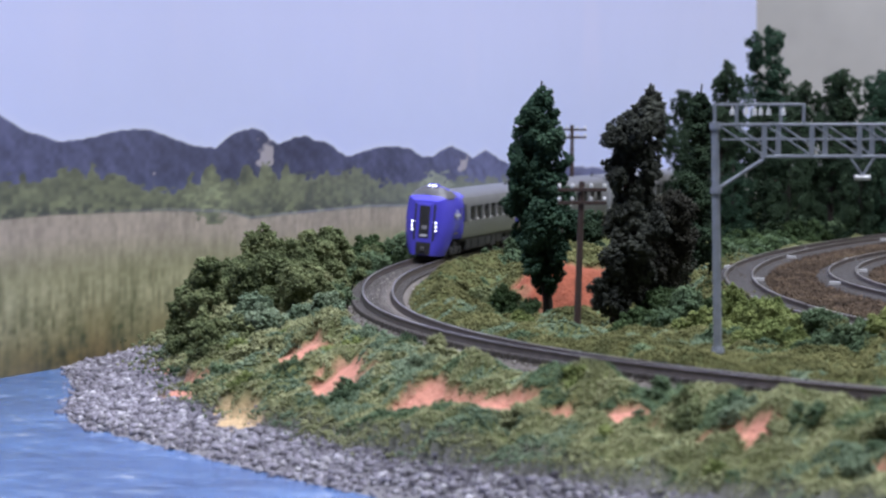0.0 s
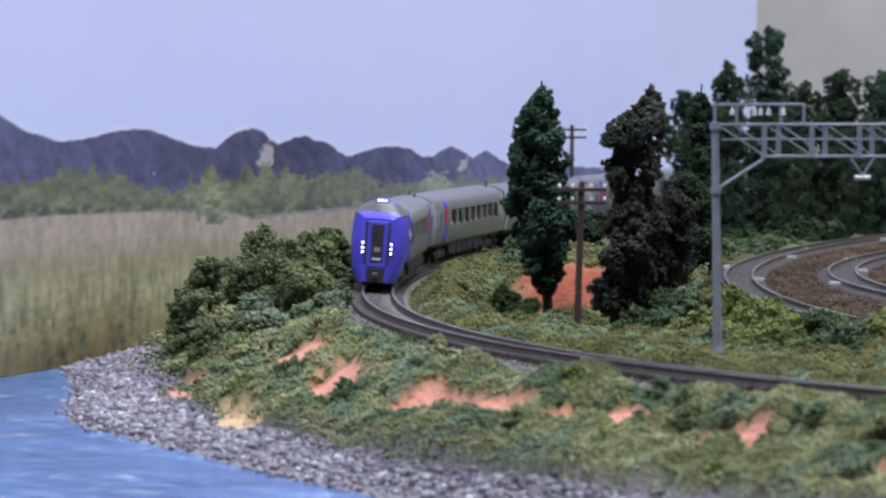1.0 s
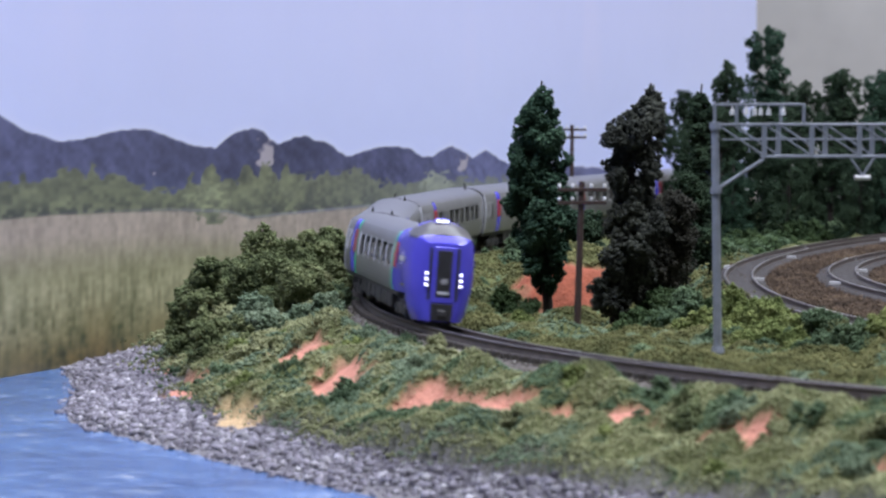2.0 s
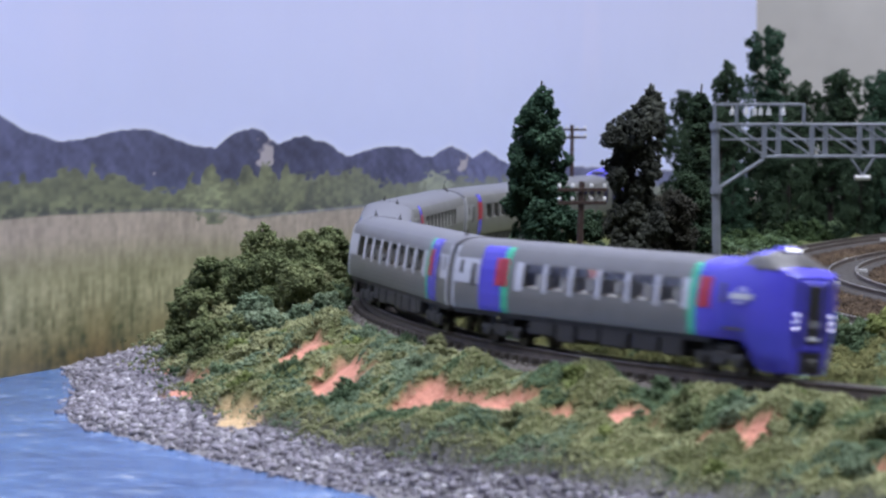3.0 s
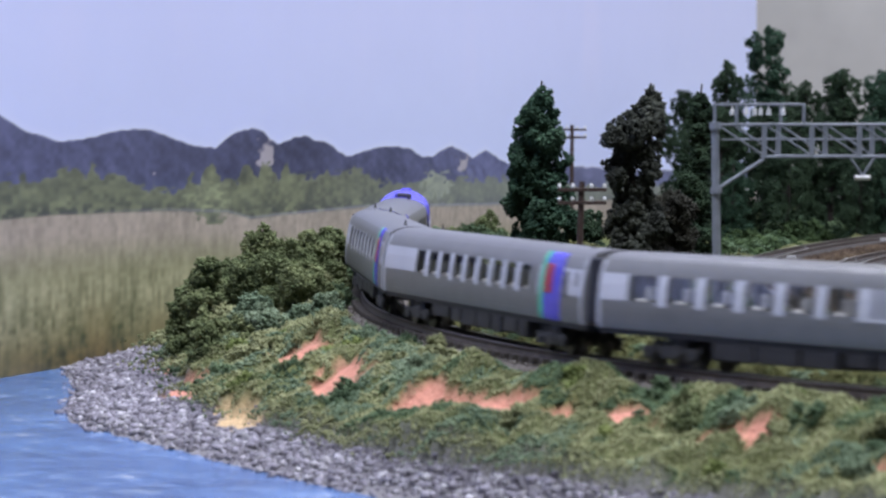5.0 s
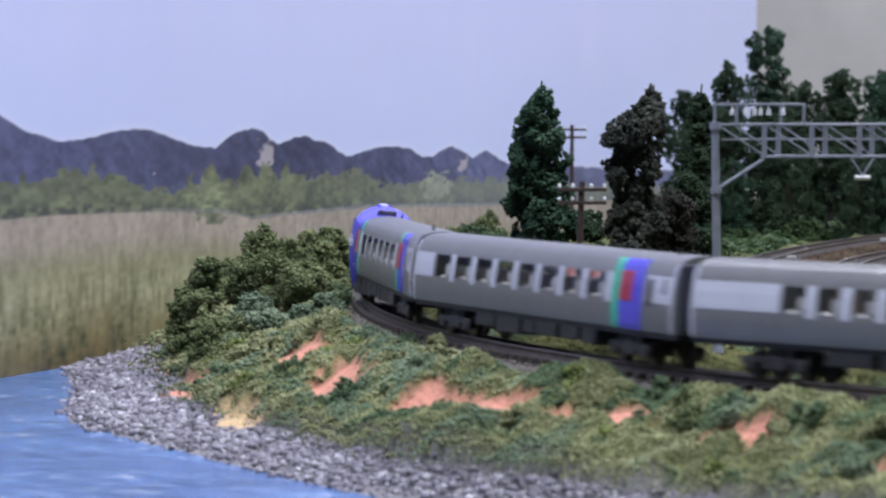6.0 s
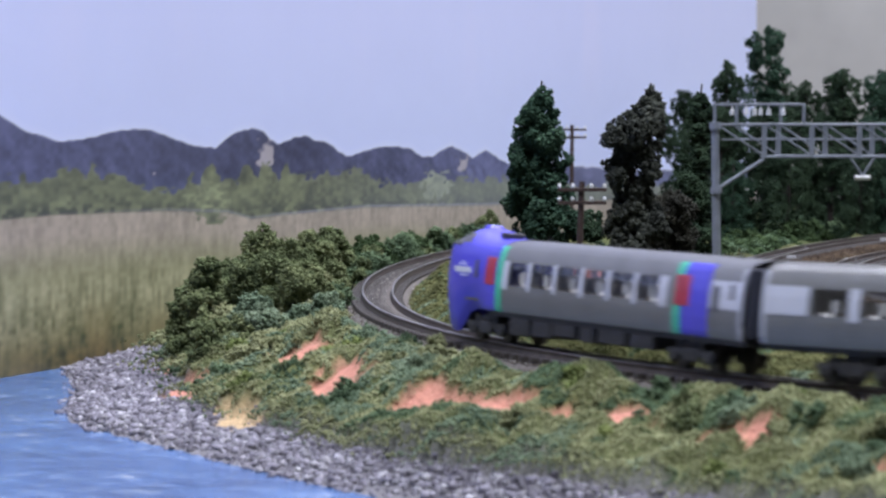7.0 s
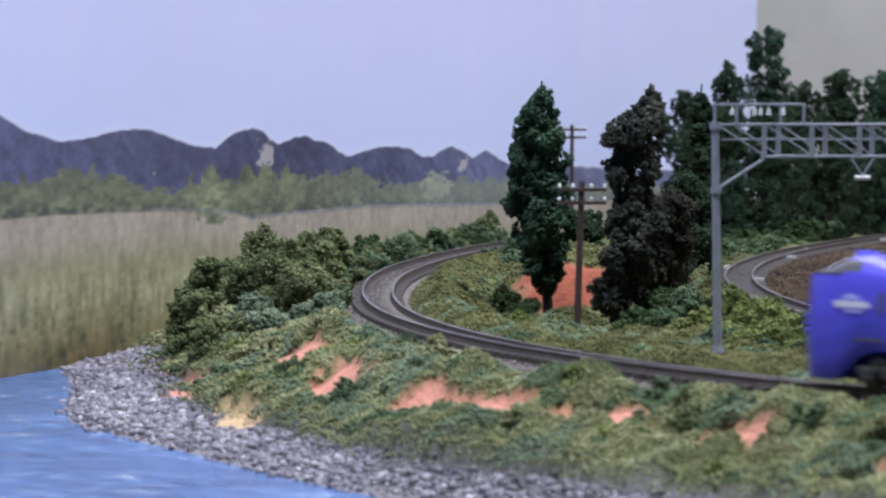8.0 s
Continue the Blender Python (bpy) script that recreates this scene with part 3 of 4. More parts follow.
def beach():
    x, y, rng = scatter(190000, 51, -135, 100, 540, 1080)
    z, d, s = height(x, y)
    e, w = bank_edge(s), shore_edge(s)
    ok = (d > e - 4 + rng.normal(0, 2, len(x))) & (d < w + (lumps(x, y, 11, 61) - 0.5) * 7 + rng.normal(0, 2.4, len(x))) & (x > board_at(y) + 3)
    ok &= rng.uniform(0, 1, len(x)) > bare(x, y, d, s)
    x, y, z = x[ok], y[ok], z[ok]
    size = np.exp(rng.normal(-0.62, 0.5, len(x))).clip(0.25, 1.8)
    v, f = crumbs(rng, np.stack([x, y, np.maximum(z, WATER - 0.3) + size * 0.25], 1), size, 0.62, 0.5)
    tagged(raw_mesh("gravel", v, f, M["stone"]), "loose grey and white beach gravel", "gravel", kind="stuff")
    shore = thing("stony_beach", "band of loose pebbles along the lake shore", "beach", kind="structure")
    shapes = []
    for k in range(14):
        q, g = crumbs(np.random.default_rng(700 + k), np.zeros((1, 3)), [1.0], 0.7, 0.42)
        shapes.append((q, g))
    first = []
    pick = np.flatnonzero((y < 830) & (d[ok] > e[ok] + 4))
    for k, i in enumerate(rng.choice(pick, 300, replace=False)):
        if k < 14:
            ob = raw_mesh("stone", shapes[k][0], shapes[k][1], M["stone_piece"], shore)
            first.append(ob.data)
        else:
            ob = new("stone", first[k % 14])
            ob.parent = shore
        r = rng.uniform(0.8, 1.7)
        ob.matrix_local = Matrix.Translation((x[i] * MM, y[i] * MM, (max(z[i], WATER - 0.2) + r * 0.35) * MM)) @ Matrix.Rotation(rng.uniform(0, 6.28), 4, "Z") @ Matrix.Scale(r, 4)


def yard_earth():
    """Loose brown crumbs between the yard tracks."""
    x, y, rng = scatter(60000, 71, 90, 235, 780, 1450)
    ok = (x > yard_edge(y) + 2) & (x < 0.15 * y + 8)
    x, y = x[ok], y[ok]
    pts = np.stack([x, y, -2.6 + rng.uniform(-0.15, 0.35, len(x))], 1)
    turf("ground_cover", "dark brown crumbled earth between yard tracks", M["earth"], pts, rng.uniform(0.3, 0.8, len(x)), 72)


ground_cover()
yard_earth()
beach()


def budded(rng, blobs, n=8):
    """Smaller tufts on the skin of each lump."""
    out = []
    for x, y, z, r in blobs:
        out.append((x, y, z, r * 0.86))
        for _ in range(n):
            v = rng.normal(size=3)
            v /= np.linalg.norm(v)
            q = r * rng.uniform(0.22, 0.42)
            out.append((x + v[0] * r * 0.88, y + v[1] * r * 0.88, z + v[2] * r * 0.88, q))
    return out


def crown_points(rng, n, blobs):
    """Points over a cluster of lumps: more on the skin than inside."""
    w = np.array([b[3] ** 2 for b in blobs])
    pick = rng.choice(len(blobs), n, p=w / w.sum())
    c = np.array(blobs)[pick]
    v = rng.normal(size=(n, 3))
    v /= np.linalg.norm(v, axis=1)[:, None]
    r = c[:, 3] * rng.uniform(0.5, 1.12, n) ** 0.6
    return c[:, :3] + v * r[:, None]


def foam_tree(name, label, at, tall, wide, material, seed, density=1.0, shape="column", lean=0.0, group="", bald=0.2, outline=None):
    """A model tree: tapered trunk, limbs, and a crown of foam tufts with gaps."""
    rng = np.random.default_rng(seed)
    t = thing(name, label, "tree", group, at=at)
    trunk = bmesh.new()
    p = Vector((0, 0, -4))
    r = wide * 0.085
    steps = 9
    pts = []
    for i in range(steps + 1):
        f = i / steps
        q = Vector(((float(np.interp(f * tall, *np.array(outline).T[:2])) * min(1, f * 3) if outline else lean * f * tall) + rng.normal(0, 0.4), rng.normal(0, 0.4), -3 + f * (tall + 3 + (1.3 if outline else 0))))
        pts.append((q, r * (1 - 0.85 * f)))
    for (a, ra), (b, rb) in zip(pts, pts[1:]):
        rod(trunk, a, b, ra, rb, 9)
    blobs = []
    n_b = int((84 if outline else 36) * density * (tall / 65))
    for k in range(n_b):
        f = bald + (0.97 - bald) * (k + rng.uniform(0, 1)) / n_b
        g = (f - bald) / (1 - bald)
        if shape == "column":
            half = wide * 0.5 * (0.35 + 0.75 * math.sin(math.pi * min(1, g * 0.9 + 0.16)) ** 0.8) * (1 - 0.35 * g)
        else:
            half = wide * 0.5 * (0.55 + 0.6 * abs(math.sin(7 * g + seed)) * (1 - 0.5 * g))
        ang = k * 2.4 + rng.uniform(-0.6, 0.6)
        mid = lean * f * tall
        if outline:
            oz, oc, oh = np.array(outline).T
            f = (oz[0] + (oz[-1] - oz[0]) * (k + rng.uniform(0, 1)) / n_b) / tall
            mid, half = float(np.interp(f * tall, oz, oc)), float(np.interp(f * tall, oz, oh)) * 1.08
        rad = rng.uniform(0.25, 0.86) * half
        bs = rng.uniform(0.2, 0.37) * half + wide * (0.02 if outline else 0.07)
        c = (mid + rad * math.cos(ang), rad * math.sin(ang), f * tall)
        blobs.append((*c, bs))
        if k % 3 == 0:
            part("limb", fresh((rod, (mid * 0.8, 0, f * tall - rad * 0.5), c, r * 0.28 * (1.1 - f), r * 0.1, 5)), M["bark"], t)
    if not outline:
        blobs.append((lean * tall, 0, tall - wide * 0.06, wide * 0.09))
    part("trunk", trunk, M["bark"], t, "dark brown trunk")
    n = int((15000 if outline else 7500) * density * (tall / 65) * (wide / 22))
    pts = crown_points(rng, n, budded(rng, blobs))
    v, f = flecks(rng, pts, rng.uniform(0.26, 0.62, n) * (0.6 + 0.4 * tall / 65))
    raw_mesh("crown", v, f, M[material], t, True)
    return t


def bush(label, at, wide, tall, material, seed, group="bushes along the bank"):
    rng = np.random.default_rng(seed)
    t = thing("bush", label, "bush", group, at=at)
    blobs = []
    for k in range(19):
        a, rr = rng.uniform(0, 6.28), rng.uniform(0, 0.64) * wide
        h = tall * (1 - (rr / wide) ** 2 * 1.5) * rng.uniform(0.3, 0.9)
        blobs.append((rr * math.cos(a), rr * math.sin(a), h, rng.uniform(0.12, 0.25) * min(wide, tall * 1.4)))
    for b in blobs[:4]:
        part("stem", fresh((rod, (b[0] * 0.3, b[1] * 0.3, -3), b[:3], 0.5, 0.2, 5)), M["bark"], t)
    n = int(24 * wide * tall * np.interp(at[1], [750, 950, 1200], [1.0, 0.75, 0.4]))
    v, f = flecks(rng, crown_points(rng, n, budded(rng, blobs)), rng.uniform(0.25, 0.54, n) * np.interp(at[1], [750, 950, 1200], [0.9, 1.05, 1.4]))
    raw_mesh("foliage", v, f, M[material], t, True)
    return t


def place(px, py, z):
    """A spot of the plan by two slopes of sight from the lens: across and down."""
    dep = (59.9 - z) / py
    return dep * px, dep

# ---- trees and bushes ----
# crown outlines: height, offset of the middle, half width
SLIM = [(11, 0, 2.5), (14, -0.5, 5), (20.8, -0.9, 8.7), (29.5, -0.9, 10.4), (38, -1.7, 10.4), (46.8, -3.3, 9.4), (55.5, -2.9, 7.2), (64, -3.3, 7), (69.3, -1.3, 3.9), (73.6, -1.7, 0.8)]
RAGGED = [(7, 0, 5.5), (15, 0.4, 7), (23.2, 5, 8.5), (31.5, 5.8, 9), (39.8, 5, 6), (46.4, 4.0, 7.5), (54.7, 4.4, 7.2), (61.4, 4.8, 9.3), (65.5, 10.4, 6.2), (69.7, 10.4, 3), (73, 9.6, 0.6)]
BUSHY = [(8, -6, 7), (16, -7, 7.6), (23, -3.2, 8), (30, -1.2, 8.3), (36.7, -2.4, 7.2), (41, -0.5, 3.6)]
THIN = [(10, -1, 10), (25, -2, 10), (38, -1.5, 9), (45, 1, 6.2), (57, 2.6, 5.4), (67, 2.2, 5), (72, 2.4, 1)]
foam_tree("tree", "tall slim dark green foam tree on a bare trunk", (32, 950, -9), 74, 21, "tree_green", 101, 1.25, outline=SLIM)
foam_tree("tree", "tall ragged near-black foam tree with broken crown", (51, 912, -9), 73, 25, "tree_dark", 104, 1.1, outline=RAGGED)
foam_tree("tree", "dark bushy foam tree beside the ragged one", (70, 935, -9), 40, 24, "tree_grey", 107, 1.5, outline=BUSHY)
foam_tree("tree", "dark green ragged foam tree in the thicket", (89, 1100, -9), 74, 21, "tree_mid", 110, 1.1, outline=THIN)
MIDDLE = [(8, 0, 8), (20, 0, 9), (30, 0, 7), (37, 0, 4), (40, 0, 1)]
foam_tree("tree", "dark foam shrub tree filling the thicket", (73, 1000, -9), 40, 20, "tree_dark", 113, 1.2, outline=MIDDLE)
WOOD = [(134.5, 1480, 88, 20, 3), (155.5, 1490, 105, 22, 4), (172, 1470, 78, 20, 5), (191, 1480, 84, 25, 6), (211, 1500, 80, 24, 7),
        (149, 1440, 66, 24, 8), (180, 1440, 58, 24, 9), (204, 1440, 60, 24, 10), (128, 1430, 66, 22, 11), (166, 1450, 60, 22, 12), (222, 1460, 70, 26, 13), (112, 1420, 58, 22, 14),
        (120, 1540, 74, 26, 15), (145, 1550, 82, 26, 16), (170, 1550, 78, 26, 17), (196, 1550, 82, 26, 18), (220, 1550, 84, 26, 19), (158, 1420, 44, 24, 20), (190, 1415, 44, 24, 21), (132, 1410, 42, 22, 22)]
for k, (x, y, tall, wide, seed) in enumerate(WOOD):
    foam_tree("tree", "dark green foam tree at the wood's edge", (x, y, -9), tall, wide, ("tree_mid", "tree_green", "tree_mid")[k % 3], 120 + seed, 0.8, "ragged", group="trees of the far wood", bald=0.05)

HEAP = [(-56, 1010, 26, 31, "bush"), (-45, 1030, 22, 29, "bush"), (-65, 995, 22, 28, "bush"), (-75, 980, 18, 32, "bush"), (-37, 1050, 18, 24, "bush"),
        (-62, 960, 24, 24, "bush"), (-67, 940, 17, 18, "olive"), (-54, 915, 22, 18, "bluegreen"), (-64, 905, 18, 14, "bush"), (-46, 950, 20, 20, "bush"),
        (-50, 985, 22, 24, "bush"), (-79, 1000, 16, 28, "bush"), (-38, 985, 14, 13, "olive"), (-33, 960, 12, 9, "green"), (-36, 920, 14, 10, "bluegreen"),
        (-73, 961, 17, 31, "bush"), (-72, 934, 15, 21, "bush"), (-52, 880, 16, 10, "olive"), (-58, 850, 14, 8, "green"), (-48, 818, 10, 7, "bush"), (-59, 832, 5.5, 6, "bush"), (-55, 826, 4.5, 4.5, "bluegreen")]
for k, (x, y, wide, tall, mat) in enumerate(HEAP):
    z = float(height(np.array([x]), np.array([y]))[0][0])
    bush("dense foam bush heaped on the bank", (x, y, z - 1), wide, tall, mat, 200 + k)
tuft = np.random.default_rng(77)
for k in range(120):
    s, f = tuft.uniform(60, 395), tuft.uniform(0.1, 0.95)
    o = 14 + f * (float(bank_edge(s)) - 18)
    x, y, th = on_line(s)
    x, y = np.array([x + o * math.sin(th)]), np.array([y - o * math.cos(th)])
    z, d, along = height(x, y)
    behind = 0
    for q in (-4, 5, 10, 15):
        bx, by = np.array([x[0] - q * math.sin(th)]), np.array([y[0] + q * math.cos(th)])
        behind = max(behind, bare(bx, by, d - q, along)[0])
    if bare(x, y, d, along)[0] > 0.05 or behind > 0.2 or abs(x[0]) > 0.15 * y[0]:
        continue
    wide = tuft.uniform(6, 11)
    bush("low foam tuft on the turfed bank", (float(x[0]), float(y[0]), float(z[0])), wide, wide * tuft.uniform(0.6, 0.85), ("olive", "green", "olive", "bluegreen", "bush", "lime")[k % 6], 400 + k, "tufts on the bank")
for k in range(17):
    s = -90 - k * 21
    x, y, th = on_line(s)
    o = 21 + 4 * math.sin(k * 2.1)
    bush("low foam bush of the hedge behind the track", (x + o * math.sin(th), y - o * math.cos(th), -7), 16 + 3 * math.sin(k), 13.5 + 3 * math.cos(k * 1.7), ("bush", "under", "green")[k % 3], 240 + k, "hedge bushes")
THICKET = [(63, 905, 19, 19, "under"), (70, 898, 18, 19, "green"), (67, 918, 18, 19, "under"), (58, 885, 15, 14, "under"), (76, 905, 15, 16, "under"), (64, 878, 13, 13, "green"), (71, 868, 14, 14, "lime"), (76, 862, 13, 13, "lime"),
           (83, 870, 17, 18, "lime"), (90, 864, 17, 18, "lime"), (86, 848, 15, 14, "lime"), (95, 850, 15, 14, "lime"), (79, 846, 11, 9, "green"), (101, 832, 15, 12, "green"), (94, 828, 13, 9, "lime"), (84, 826, 12, 7, "green"),
           (74, 842, 12, 9, "green"), (88, 836, 13, 10, "lime"), (80, 828, 12, 8, "lime"), (72, 818, 10, 6, "green"), (92, 815, 13, 9, "lime"), (84, 812, 11, 6, "green"), (100, 808, 15, 11, "green"), (108, 805, 14, 11, "green"), (115, 800, 13, 10, "lime"), (92, 800, 11, 6, "meadow"), (54, 832, 9, 8, "bluegreen"), (68, 830, 10, 6, "bluegreen"), (83, 930, 10, 11, "under"), (86, 960, 9, 9, "under"), (88, 1005, 9, 8, "under"),
           (20, 945, 15, 13, "under"), (13, 958, 12, 10, "bush"), (2, 985, 13, 8, "meadow"), (24, 905, 14, 9, "lime"), (34, 890, 10, 6, "lime"), (51, 1072, 20, 27, "tree_mid"), (66, 1085, 22, 26, "tree_mid"), (36, 1090, 18, 18, "bush"),
           (40, 1130, 26, 16, "bush"), (70, 1180, 28, 18, "under"), (30, 1220, 26, 14, "green"), (100, 1260, 28, 12, "under"), (60, 1280, 26, 14, "bush")]
for k, (x, y, wide, tall, mat) in enumerate(THICKET):
    z = float(height(np.array([x]), np.array([y]))[0][0])
    bush("leafy foam bush in the thicket inside the curve", (x, y, z - 1), wide, tall, mat, 270 + k, "thicket bushes")
for k in range(24):
    f = (k % 12) / 11
    x, y = (112, 100)[k // 12] + f * (105, 48)[k // 12], (1400, 1215)[k // 12] + f * (45, 165)[k // 12] + 5 * math.sin(k * 2.2)
    bush("low dark green undergrowth at the wood's foot", (x, y, -8), 17, 12 - 3 * (k // 12), ("under", "green", "under")[k % 3], 310 + k, "undergrowth")


# ---- yard lines on the far side ----
def yard_line(x0, bend, y0, lo, hi):
    t = thing("railway_track", "dark curved yard track with pale concrete pieces", "track", kind="structure")
    y = np.arange(hi, lo, -6.0)
    x = x0 + bend * (y - y0) ** 2
    dx, dy = np.gradient(x), np.gradient(y)
    th = np.arctan2(dy, dx)
    for off in (-4.75, 4.75):
        p = np.stack([x + off * np.sin(th), y - off * np.cos(th), np.zeros(len(x))], 1)
        r = raw_mesh("rail", *sweep(p, th, RAIL), M["rail"], t)
        raw_mesh("rail_head", *sweep(p, th, HEAD), M["railtop"], r)
    p = np.stack([x, y, np.zeros(len(x))], 1)
    raw_mesh("ballast_bed", *sweep(p, th, [(-10.5, -3.2), (10.5, -3.2), (8.5, -1.6), (-8.5, -1.6)]), M["yard_bed"], t)
    for k in range(7, len(x) - 3, 13):
        c = part("concrete_piece", fresh((box, -2.2, 2.2, -0.9, 0.9, -1.7, -0.6, 0.1)), M["clip"], t)
        c.matrix_local = Matrix.Translation((x[k] * MM, y[k] * MM, 0)) @ Matrix.Rotation(th[k] + 1.57, 4, "Z") @ Matrix.Translation((0.0065 * (-1) ** k, 0, 0))
    return t


M["yard_bed"] = plain("grey_yard_ballast", (0.06, 0.056, 0.055), 0.95, spec=0.08, vary=0.4, scale=500, bump=0.8)
yard_line(99, 6.3e-4, 1000, 560, 1500)
yard_line(139, 1.1e-3, 1050, 780, 1400)


# ---- line-side poles ----
def telegraph_pole(x, y, z, tall, lean):
    t = thing("telegraph_pole", "brown wooden telegraph pole with two crossarms", "pole", "telegraph poles", at=(x, y, z))
    part("post", fresh((rod, (-lean, 0, -2), (0, 0, tall), 1.05, 0.85, 10)), M["pole"], t)
    for h in (tall - 2.2, tall - 5.8):
        arm = part("crossarm", fresh((box, -6.7, 6.7, -1.3, -0.5, h - 0.5, h + 0.5, 0.08)), M["pole"], t)
        for u in (-6.2, -2.6, 2.6, 6.2):
            part("insulator", fresh((rod, (u, -0.9, h + 0.4), (u, -0.9, h + 1.0), 0.3, 0.55, 8), (rod, (u, -0.9, h + 1.0), (u, -0.9, h + 1.7), 0.55, 0.35, 8)), M["insulator"], arm, "white insulator")
    return t


telegraph_pole(38.2, 854, -6, 44, 1.4)
telegraph_pole(61, 1470, -6, 55, 0.0)


def gantry():
    t = thing("catenary_gantry", "grey lattice catenary gantry spanning the yard tracks", "gantry", at=(70.3, 796, -4.5))
    post = part("mast", fresh((rod, (0.3, 0, -2), (-0.6, 0, 58.6), 1.15, 1.0, 14)), M["mast"], t)
    part("mast_foot", fresh((rod, (0.3, 0, 0), (0.3, 0, 1.6), 1.7, 1.5, 14)), M["mast"], post)
    part("band", fresh((rod, (-0.3, 0, 41), (-0.32, 0, 42.4), 1.5, 1.5, 14)), M["mast"], post)
    part("cap", fresh((rod, (-0.6, 0, 57.4), (-0.62, 0, 59.2), 1.45, 1.45, 14)), M["mast"], post)
    part("brace", fresh((rod, (-0.4, 0, 41.8), (12, 0, 49.8), 0.45, 0.45, 8)), M["mast"], t)
    for dy, lead in ((0, 0), (13, 5)):
        for h in (58.6, 50.4):
            x0 = -0.6 + lead if h > 55 else 11 + lead
            part("chord", fresh((box, x0, 150, dy - 0.35, dy + 0.35, h - 0.32, h + 0.32, 0.1)), M["mast"], t)
        part("mid_rail", fresh((box, lead + 1, 150, dy - 0.2, dy + 0.2, 54.6, 55.0, 0.05)), M["mast"], t)
        for k in range(12):
            x = 12 + lead + 12.2 * k
            part("strut", fresh((box, x - 0.65, x + 0.65, dy - 0.3, dy + 0.3, 50.4, 58.6, 0.1)), M["mast"], t)
            part("diagonal", fresh((rod, (x - 11.6, dy, 58.3), (x, dy, 50.6), 0.3, 0.3, 6)), M["mast"], t)
    for k in range(12):
        x = 12 + 12.2 * k
        part("tie", fresh((rod, (x, 0.3, 58.5), (x + 5, 12.7, 58.5), 0.28, 0.28, 6)), M["mast"], t)
        part("tie", fresh((rod, (x, 0.3, 50.5), (x + 5, 12.7, 50.5), 0.28, 0.28, 6)), M["mast"], t)
    for dy, x0 in ((0, 4.5), (13, 0)):
        f = part("upper_frame", fresh((box, x0, x0 + 18, dy - 0.35, dy + 0.35, 63.4, 64.1, 0.1), (box, x0, x0 + 0.8, dy - 0.35, dy + 0.35, 58.9, 63.4, 0.1), (box, x0 + 17.2, x0 + 18, dy - 0.35, dy + 0.35, 58.9, 63.4, 0.1)), M["mast"], t)
        for u in (5, 8.6, 12.4):
            part("insulator", fresh((rod, (x0 + u, dy, 61), (x0 + u, dy, 61.8), 0.6, 0.6, 8), (rod, (x0 + u, dy, 61.9), (x0 + u, dy, 62.6), 0.6, 0.5, 8), (rod, (x0 + u, dy, 62.4), (x0 + u, dy, 63.5), 0.2, 0.2, 6)), M["insulator"], f, "pale insulator")
    for k in (2, 5):
        x = 12 + 12.2 * k
        h = part("hanger", fresh((rod, (x - 2.5, 0, 50.4), (x + 0.8, 0, 45.5), 0.35, 0.35, 6), (rod, (x + 4, 0, 50.4), (x + 0.8, 0, 45.5), 0.35, 0.35, 6)), M["mast"], t)
        part("insulator", fresh((rod, (x - 1.2, 0, 45), (x + 2.8, 0, 45), 0.65, 0.65, 8)), M["insulator"], h, "pale insulator")
    return t


gantry()

# ---- the train ----
def paint(name, col, rough=0.32, vary=0.06):
    return plain(name, col, rough, 0.0, 0.5, vary, 60)


def ribbed_paint(name, col, rough):
    m, nt, b = shader(name, rough, 0.25, 0.5)
    g = own_grain(nt, 90)
    nt.links.new(ramp(nt, g, [(0.3, [c * 0.9 for c in col]), (0.7, [c * 1.1 for c in col])]), b.inputs["Base Color"])
    return m


def glow(name, col, power):
    m, nt, b = shader(name, 0.3)
    b.inputs["Base Color"].default_value = (*col, 1)
    b.inputs["Emission Color"].default_value = (*col, 1)
    b.inputs["Emission Strength"].default_value = power
    return m


def pane_material():
    m = bpy.data.materials.new("clear_window_plastic")
    m.use_nodes = True
    nt = m.node_tree
    nt.nodes.remove(nt.nodes["Principled BSDF"])
    mix = nt.nodes.new("ShaderNodeMixShader")
    mix.inputs[0].default_value = 0.15
    clear = node(nt, "ShaderNodeBsdfTransparent", Color=(0.82, 0.83, 0.84, 1))
    gloss = node(nt, "ShaderNodeBsdfGlossy", Roughness=0.06)
    nt.links.new(clear.outputs[0], mix.inputs[1])
    nt.links.new(gloss.outputs[0], mix.inputs[2])
    nt.links.new(mix.outputs[0], nt.nodes["Material Output"].inputs["Surface"])
    return m


